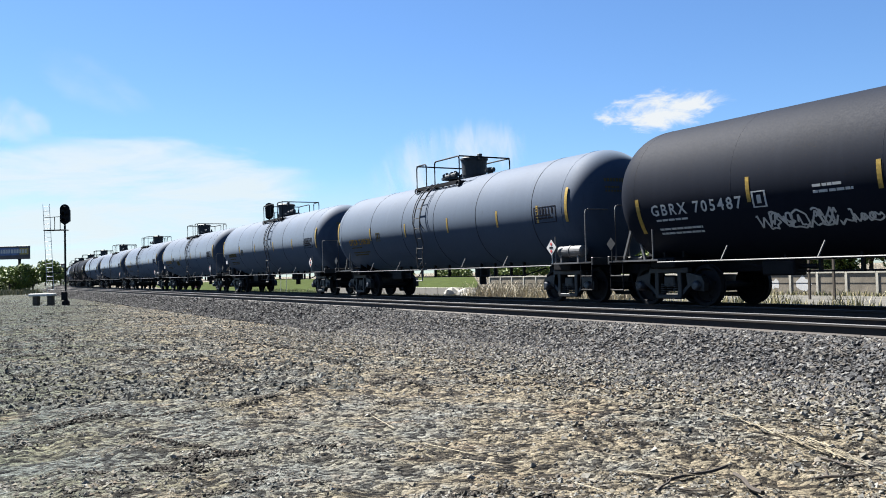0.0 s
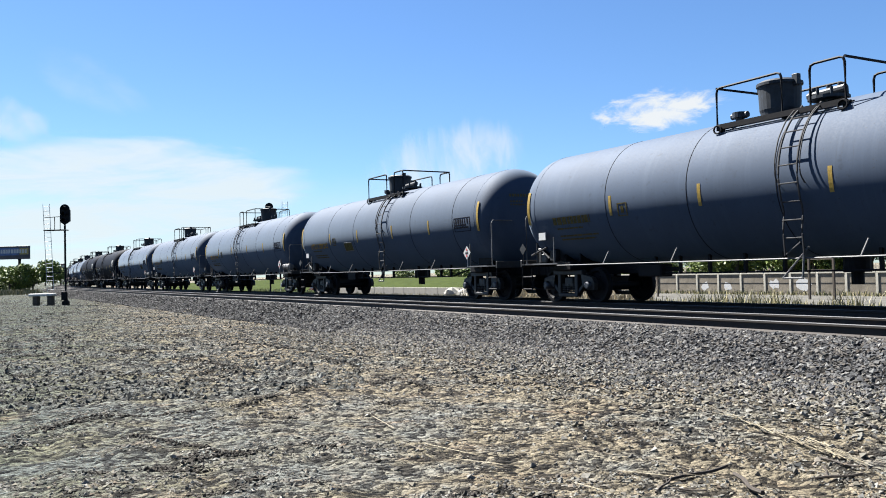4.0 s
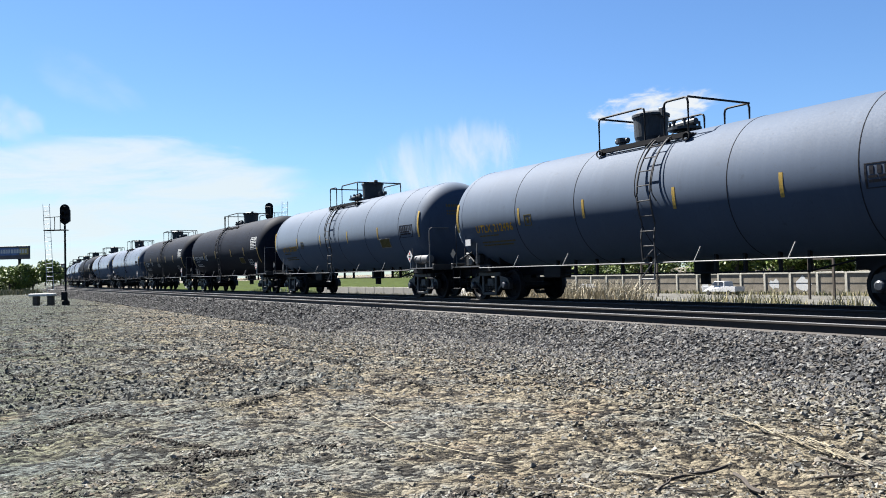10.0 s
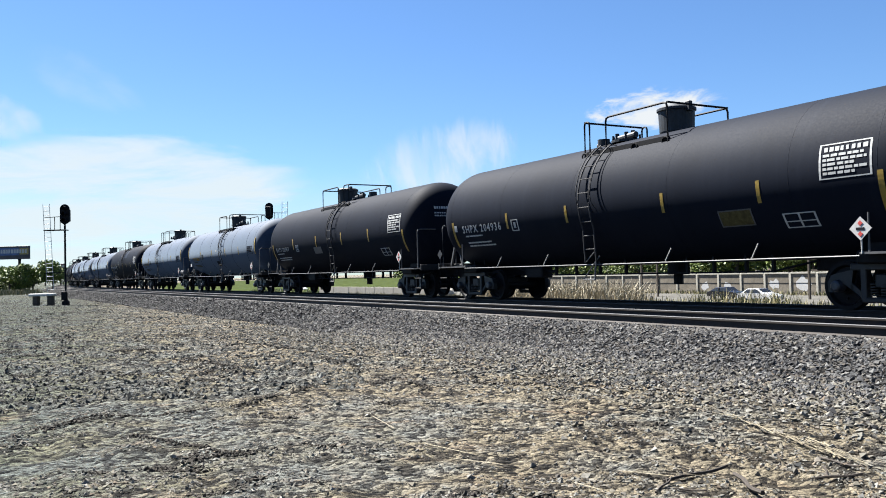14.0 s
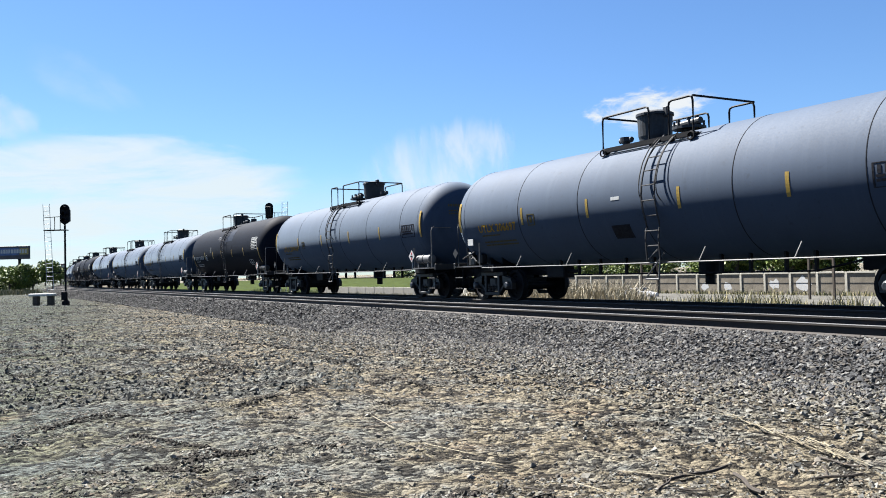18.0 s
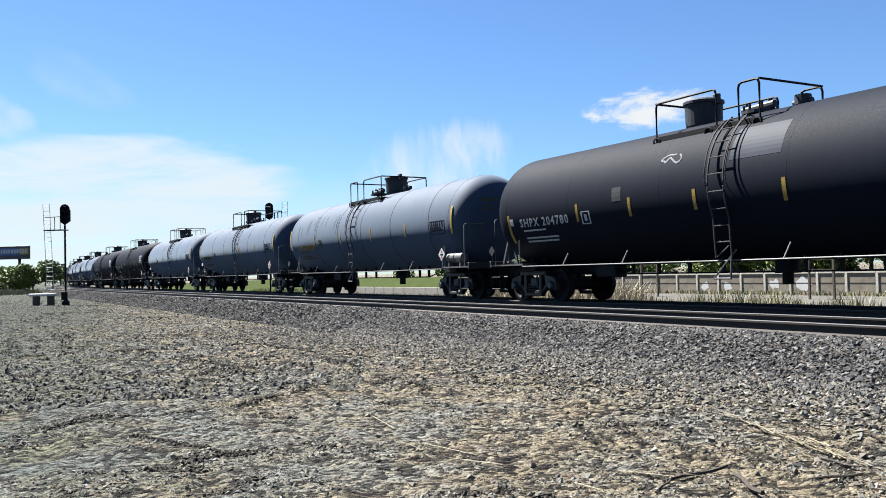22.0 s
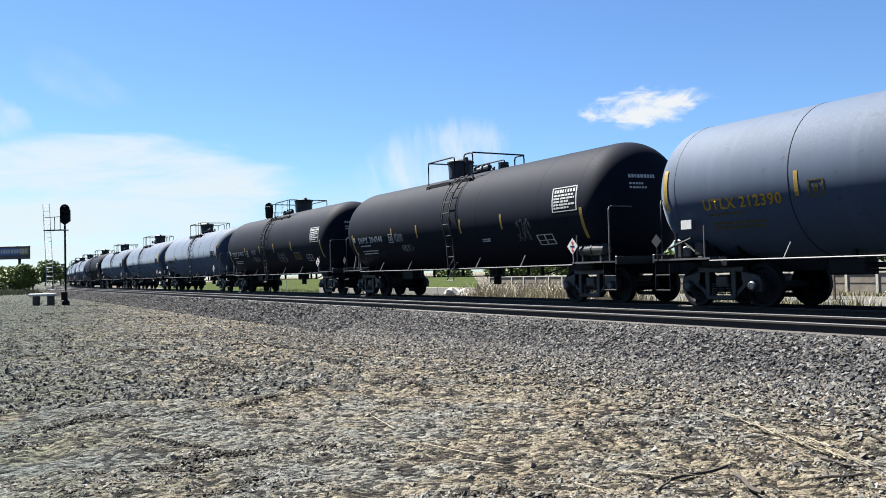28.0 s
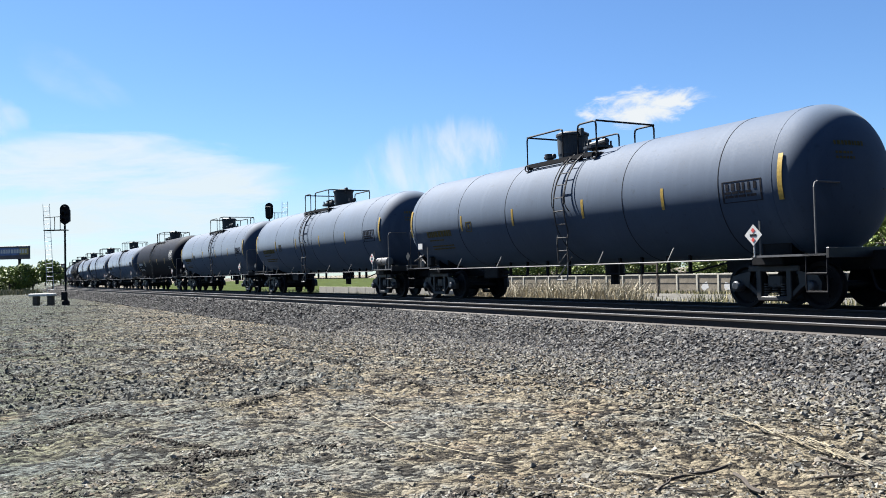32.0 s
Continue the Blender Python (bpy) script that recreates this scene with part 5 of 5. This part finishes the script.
def boulder(x, y, size, seed):
    """A pale weathered rock."""
    rnd = random.Random(seed)
    bm = BM()
    bmesh.ops.create_icosphere(bm, subdivisions=2, radius=size)
    for v in bm.verts:
        v.co *= 1 + 0.32 * noise.noise(v.co / size * 1.3 + Vector((seed, 0, 0)))
        v.co.z *= 0.75
    o = part("boulder", bm, M["pale_rock"], None)
    o.matrix_basis = pose(x, y, -3.0 + size * 0.5, 0, 0, rnd.uniform(0, 360))
    return tagged(o, "pale weathered boulder on the far verge", "boulder", "pale boulders on the far verge")


M["pale_rock"] = plain("pale_rock", (0.26, 0.25, 0.22), 0.95, 0, 0.3, 1.5, 0.6, 0.1)
for i, (x, y, size) in enumerate(((-111.5, 64, 0.95), (-109.6, 63.6, 1.4), (-107.4, 64.2, 1.15), (-106.0, 63.5, 0.7), (-104.7, 64, 0.9))):
    boulder(x, y, size, 60 + i)
blades("weeds", 2600, lambda r, n: (r.uniform(-152, -122, n), r.uniform(-8, 9, n)), 0.7, 0.05, M["weed"], 37, "green and tan weeds at the yard's edge", "weeds")


# ------------------------------------------------------------------ road vehicles
def paint(name, colour):
    m, t, b = nodes_of(name, 0.25, 0.0, 0.5)
    col = mix(t, ramp(t, noise_of(t, 2.0, 4), 0.3, 0.8), colour, tuple(c * 0.8 for c in colour))
    t.links.new(col, b.inputs["Base Color"])
    b.inputs["Coat Weight"].default_value = 0.6
    return m


M["car_glass"] = plain("car_glass", (0.015, 0.017, 0.02), 0.08, 0, 0.1, 3, 0)
M["tyre"] = plain("tyre", (0.0144, 0.0144, 0.0144), 0.9)


def vehicle(kind, colour, words):
    """A road vehicle with its front towards +x, on its wheels."""
    v = new(kind)
    if kind == "pickup_truck":
        side = [(-2.85, 0.5), (-2.87, 1.12), (-1.02, 1.14), (-0.95, 1.82), (0.75, 1.86), (1.32, 1.24), (2.6, 1.16), (2.8, 0.95), (2.76, 0.45)]
        win = [(-0.85, 1.26), (-0.83, 1.74), (0.66, 1.78), (1.1, 1.28)]
        ax = (-1.75, 1.75)
    else:
        side = [(-2.2, 0.42), (-2.25, 0.9), (-1.7, 1.0), (-1.0, 1.42), (0.25, 1.45), (1.05, 0.98), (2.0, 0.85), (2.25, 0.65), (2.2, 0.38)]
        win = [(-1.4, 0.99), (-0.92, 1.36), (0.2, 1.38), (0.88, 0.99)]
        ax = (-1.35, 1.4)
    bm = BM()
    rows = []
    for y, k in ((-0.9, 0.96), (-0.82, 1.0), (0.82, 1.0), (0.9, 0.96)):
        rows.append([bm.verts.new((x, y * (0.86 if z > 1.2 else 1.0), 0.42 + (z - 0.42) * k)) for x, z in side])
    n = len(side)
    for p, q in zip(rows, rows[1:]):
        for j in range(n):
            bm.faces.new((p[j], p[(j + 1) % n], q[(j + 1) % n], q[j]))
    bm.faces.new(rows[0][::-1])
    bm.faces.new(rows[-1])
    part("body", bm, colour, v)
    for s in (-1, 1):
        bm = BM()
        bm.faces.new([bm.verts.new((x, s * (0.91 if z < 1.32 else 0.82), z)) for x, z in win])
        part("side_window", bm, M["car_glass"], v)
        px = -0.05 if kind == "pickup_truck" else -0.4
        part("door_pillar", box(BM(), px - 0.06, px + 0.06, s * 0.86 - 0.06, s * 0.86 + 0.06, win[0][1], win[1][1] + 0.03), colour, v)
        part("door_handle", box(BM(), px - 0.3, px - 0.12, s * 0.91 - 0.02, s * 0.91 + 0.02, win[0][1] - 0.16, win[0][1] - 0.11), M["dark"], v)
    if kind == "pickup_truck":
        part("bed_liner", box(BM(), -2.8, -1.1, -0.78, 0.78, 1.13, 1.15), M["tyre"], v)
    part("windscreen", box(BM(), -0.02, 0.02, -0.68, 0.68, -0.3, 0.3, 0, Matrix.Translation((side[5][0] * 0.5 + side[4][0] * 0.5 + 0.03, 0, side[5][1] * 0.5 + side[4][1] * 0.5 + 0.02)) @ Matrix.Rotation(radians(-50), 4, "Y")), M["car_glass"], v)
    wheel = part("wheel", lathe(lathe(BM(), [(-0.11, 0), (-0.11, 0.3), (-0.09, 0.34), (0.09, 0.34), (0.11, 0.3), (0.11, 0)], 20), [(-0.115, 0), (-0.115, 0.2), (-0.11, 0.2)], 12), M["tyre"], v)
    first = True
    for x in ax:
        for s in (-1, 1):
            m = pose(x, s * 0.8, 0.34, 0, 0, 90 if s < 0 else -90)
            if first:
                wheel.matrix_basis, first = m, False
            else:
                again(wheel, v, m)
    for s in (-1, 1):
        part("headlight", box(BM(), side[-2][0] - 0.12, side[-2][0] + 0.01, s * 0.65 - 0.16, s * 0.65 + 0.16, 0.66, 0.8, 0.02), M["white"], v)
        part("tail_light", box(BM(), -2.27 if kind == "car" else -2.77, -2.2, s * 0.7 - 0.12, s * 0.7 + 0.12, 0.68, 0.85, 0.02), M["red"], v)
    return tagged(v, words, "pickup" if kind == "pickup_truck" else "car", "traffic on the road behind")


SILVER, BRIGHT = paint("silver_car_paint", (0.216, 0.2232, 0.2376)), paint("bright_red_car_paint", (0.216, 0.018, 0.0144))
WHITE, BLUE, RED, BLACK = (paint("white_car_paint", (0.432, 0.432, 0.432)), paint("blue_car_paint", (0.0216, 0.0252, 0.0864)), paint("red_car_paint", (0.054, 0.0086, 0.0115)), paint("black_car_paint", (0.0144, 0.0144, 0.0173)))
# vehicle, where along the road and when, lane, speed
TRAFFIC = [(vehicle("pickup_truck", WHITE, "white pickup truck driving on the road behind"), -61.0, 9.0, 88, -19),
           (vehicle("car", BLUE, "dark blue car driving on the road behind"), -76.5, 6.05, 88, -22),
           (vehicle("car", RED, "dark red car driving on the road behind"), -62.4, 8.2, 72, 30),
           (vehicle("car", SILVER, "silver car driving on the road behind"), -60.6, 8.4, 88, -30),
           (vehicle("car", BRIGHT, "bright red car driving on the road behind"), -81.4, 12.0, 88, -24),
           (vehicle("car", WHITE, "white car driving on the road behind"), -48.5, 14.4, 72, 30),
           (vehicle("car", BLACK, "black car driving on the road behind"), -56.5, 14.4, 76, 30),
           (vehicle("car", BLACK, "black car driving on the road behind"), -146.5, 6.0, 72, 30),
           (vehicle("car", RED, "dark red car driving on the road behind"), -49.1, 1.5, 72, 30),
           (vehicle("car", WHITE, "white car driving on the road behind"), -48.5, 19.0, 72, 30)]


# ------------------------------------------------------------------ small things in the yard
M["stick"] = plain("dead_bark", (0.022, 0.016, 0.011), 0.9, 0, 0.5, 30, 0.5)

def twig(x, y, turn, long, thick, words):
    """A bent dead stick with one side shoot."""
    o = new("branch")
    o.matrix_basis = pose(x, y, ground_z(x, y) + thick, 0, 0, turn)
    part("stem", tube(BM(), [(-long / 2, 0, 0), (-long * 0.15, long * 0.02, thick * 1.2), (long * 0.2, -long * 0.015, thick), (long / 2, long * 0.03, thick * 2.5)], thick), M["stick"], o)
    part("shoot", tube(BM(), [(long * 0.12, 0, thick), (long * 0.3, long * 0.07, thick * 4)], thick * 0.5), M["stick"], o)
    return tagged(o, words, "branch", "dead sticks on the gravel")


for x, y, turn, long, thick in ((-4.72, 4.85, 87, 0.66, 0.012), (-4.28, 4.88, -35, 0.70, 0.016), (-4.82, 5.89, -43, 0.42, 0.006), (-4.6, 4.4, 118, 0.40, 0.008), (-3.98, 5.5, 60, 0.35, 0.010),
                                (-4.15, 5.6, 130, 0.30, 0.008), (-5.05, 3.6, 20, 0.26, 0.007), (-4.9, 3.5, 100, 0.25, 0.006), (-4.45, 4.45, 30, 0.3, 0.007), (-4.35, 6.0, -15, 0.45, 0.009)):
    twig(x, y, turn, long, thick, "dead grey-brown stick lying on the gravel")


def lying_straw(name, n, ends, spread, seed):
    """Dry stalks lying on the ground, combed along a line from end to end."""
    rng = np.random.default_rng(seed)
    (xa, ya), (xb, yb) = ends
    u = rng.random(n)
    x, y = xa + (xb - xa) * u + rng.normal(0, spread, n), ya + (yb - ya) * u + rng.normal(0, spread, n)
    a = math.atan2(yb - ya, xb - xa) + rng.normal(0, 0.22, n)
    l, w = rng.uniform(0.06, 0.3, n), rng.uniform(0.003, 0.007, n)
    z = np.array([ground_z(p, q) for p, q in zip(x, y)]) + rng.uniform(0.02, 0.05, n)
    dx, dy, dz = np.cos(a) * l, np.sin(a) * l, rng.normal(0, 0.012, n)
    nx, ny = -np.sin(a) * w, np.cos(a) * w
    v = np.empty((n, 4, 3))
    v[:, 0] = np.stack([x - dx - nx, y - dy - ny, z - dz], 1)
    v[:, 1] = np.stack([x + dx - nx, y + dy - ny, z + dz], 1)
    v[:, 2] = np.stack([x + dx + nx, y + dy + ny, z + dz], 1)
    v[:, 3] = np.stack([x - dx + nx, y - dy + ny, z - dz], 1)
    faces = [(k, k + 1, k + 2, k + 3) for k in range(0, 4 * n, 4)]
    return tagged(new(name, mesh_from(name, v.reshape(-1, 3).tolist(), faces, M["stalk"])), "dry straw stalks lying on the gravel", "straw", kind="stuff")


lying_straw("straw", 34, ((-6.4, 7.02), (-4.75, 6.32)), 0.035, 41)
lying_straw("straw", 26, ((-5.1, 6.62), (-4.35, 6.2)), 0.07, 42)
lying_straw("straw", 14, ((-8.0, 3.6), (-4.6, 4.6)), 0.4, 43)


# ------------------------------------------------------------------ clouds
def cloud_mat(name, scale, stretch, lo, hi, edge, most, seed_shift, core=0.05, white=(0.95, 0.985, 1.0)):
    """Sunlit cloud seen through thin air: white where the noise is dense, clear at the sheet's edge."""
    m = bpy.data.materials.new(name)
    m.use_nodes = True
    t = m.node_tree
    t.nodes.clear()
    out, em, tr, mx = (t.nodes.new("ShaderNode" + k) for k in ("OutputMaterial", "Emission", "BsdfTransparent", "MixShader"))
    em.inputs[0].default_value = (*white, 1)
    em.inputs[1].default_value = 0.166
    c = t.nodes.new("ShaderNodeTexCoord")
    mp = t.nodes.new("ShaderNodeMapping")
    mp.inputs["Scale"].default_value, mp.inputs["Location"].default_value = stretch, seed_shift
    t.links.new(c.outputs["Object"], mp.inputs[0])
    n = add(t, "TexNoise", Scale=scale, Detail=8, Roughness=0.62, Distortion=0.4)
    t.links.new(mp.outputs[0], n.inputs["Vector"])
    g = t.nodes.new("ShaderNodeVectorMath")
    g.operation = "LENGTH"
    sc = t.nodes.new("ShaderNodeVectorMath")
    sc.operation = "MULTIPLY"
    sc.inputs[1].default_value = edge
    t.links.new(c.outputs["Object"], sc.inputs[0])
    t.links.new(sc.outputs[0], g.inputs[0])
    fall = t.nodes.new("ShaderNodeMapRange")
    fall.interpolation_type = "SMOOTHSTEP"
    fall.inputs[1].default_value, fall.inputs[2].default_value, fall.inputs[3].default_value, fall.inputs[4].default_value = core, 1.0, 0.32, -0.45
    t.links.new(g.outputs["Value"], fall.inputs[0])
    su = t.nodes.new("ShaderNodeMath")
    su.operation = "ADD"
    t.links.new(n.outputs["Fac"], su.inputs[0])
    t.links.new(fall.outputs[0], su.inputs[1])
    al = t.nodes.new("ShaderNodeMapRange")
    al.interpolation_type = "SMOOTHSTEP"
    al.inputs[1].default_value, al.inputs[2].default_value, al.inputs[4].default_value = lo, hi, most
    t.links.new(su.outputs[0], al.inputs[0])
    t.links.new(al.outputs[0], mx.inputs[0])
    t.links.new(tr.outputs[0], mx.inputs[1])
    t.links.new(em.outputs[0], mx.inputs[2])
    t.links.new(mx.outputs[0], out.inputs[0])
    return m


def sky_pose(az, el, d=3000, lean=0.0):
    a, e = radians(az), radians(el)
    p = EYE + Vector((math.cos(a) * math.cos(e), math.sin(a) * math.cos(e), math.sin(e))) * d
    return look(p, EYE, lean)


def cloud(name, az, el, w, h, mat, label, lean=0.0, d=3000):
    """A far sheet of cloud, w by h degrees wide; its space runs from -1 to 1 across the longer side."""
    k, r = d * radians(w) / 2, h / w
    verts = [(-k, -k * r, 0), (k, -k * r, 0), (k, k * r, 0), (-k, k * r, 0)]
    o = new(name, mesh_from(name, verts, [(0, 1, 2, 3)], mat))
    o.matrix_basis = sky_pose(az, el, d, lean)
    return tagged(o, label, "cloud", "clouds in the sky", "structure")


CLOUDS = [
    (cloud("backdrop", 135.6, 10.2, 20, 9, cloud_mat("small_cloud", 0.0075, (1, 2.3, 1), 0.57, 0.84, (1 / 500, 1 / 175, 0), 0.95, (3, 1, 0)), "small white cloud in the blue sky", -1), 135.7, 10.2, -1, 3000),
    (cloud("backdrop", 173.0, 4.9, 46, 13, cloud_mat("cloud_bank", 0.0034, (0.5, 2.9, 1), 0.50, 0.92, (1 / 1180, 1 / 360, 0), 0.9, (11, 5, 0), 0.45, (0.86, 0.96, 1.0)), "broad white cloud bank low over the yard", -3, 3200), 173.0, 4.9, -3, 3200),
    (cloud("backdrop", 149.8, 7.4, 26, 12, cloud_mat("thin_wisps", 0.0062, (1.7, 0.55, 1), 0.54, 1.05, (1 / 620, 1 / 300, 0), 0.62, (7, 2, 0), 0.2), "thin white wisps of cloud", -8, 3300), 149.8, 7.4, -8, 3300),
    (cloud("backdrop", 162.0, 3.2, 62, 14, cloud_mat("low_veil", 0.0016, (0.6, 1.6, 1), 0.30, 1.05, (1 / 1750, 1 / 400, 0), 0.55, (5, 3, 0), 0.1, (0.70, 0.88, 1.0)), "pale veil of haze low in the sky", 0, 3500), 162.0, 3.2, 0, 3500),
    (cloud("backdrop", 173.0, 12.3, 14, 6, cloud_mat("high_wisps", 0.0045, (0.8, 1.5, 1), 0.55, 1.1, (1 / 380, 1 / 160, 0), 0.16, (1, 9, 0), 0.3), "faint high wisps of cloud", 25, 3300), 173.0, 12.3, 25, 3300),
    (cloud("backdrop", 177.5, 9.8, 9, 6, cloud_mat("torn_wisps", 0.006, (1.2, 1.0, 1), 0.54, 1.0, (1 / 250, 1 / 160, 0), 0.5, (4, 6, 0), 0.2), "torn white wisps above the cloud bank", 20, 3250), 177.5, 9.8, 20, 3250)]


# ------------------------------------------------------------------ what moves
def motions():
    steps = [i * 1.0 for i in range(33)]
    for k, car in enumerate(TRAIN_CARS):
        walk(car, [(t, on_track(car_x(k, t))) for t in steps])
    turns = [i / 15 for i in range(481)]
    for car in TRAIN_CARS:
        for tr in [c for c in car.children if c.name.split(".")[0] == "truck"]:
            for ws in [c for c in tr.children if c.name.split(".")[0] == "wheelset"]:
                x = ws.location.x
                walk(ws, [(t, Matrix.Translation((x, 0, WHEEL_R)) @ Matrix.Rotation((train_at(t) - train_at(0)) / WHEEL_R, 4, "Y")) for t in turns])
    for v, x, t0, lane, speed in TRAFFIC:
        walk(v, [(t, pose(x + speed * (t - t0), lane, -2.985, 0, 0, 0 if speed > 0 else 180)) for t in (0, 8, 16, 24, 32)])
    for c, az, el, lean, d in CLOUDS:
        walk(c, [(t, sky_pose(az + 1.2 * t / 32, el + 0.3 * t / 32, d, lean)) for t in (0, 16, 32)])


motions()
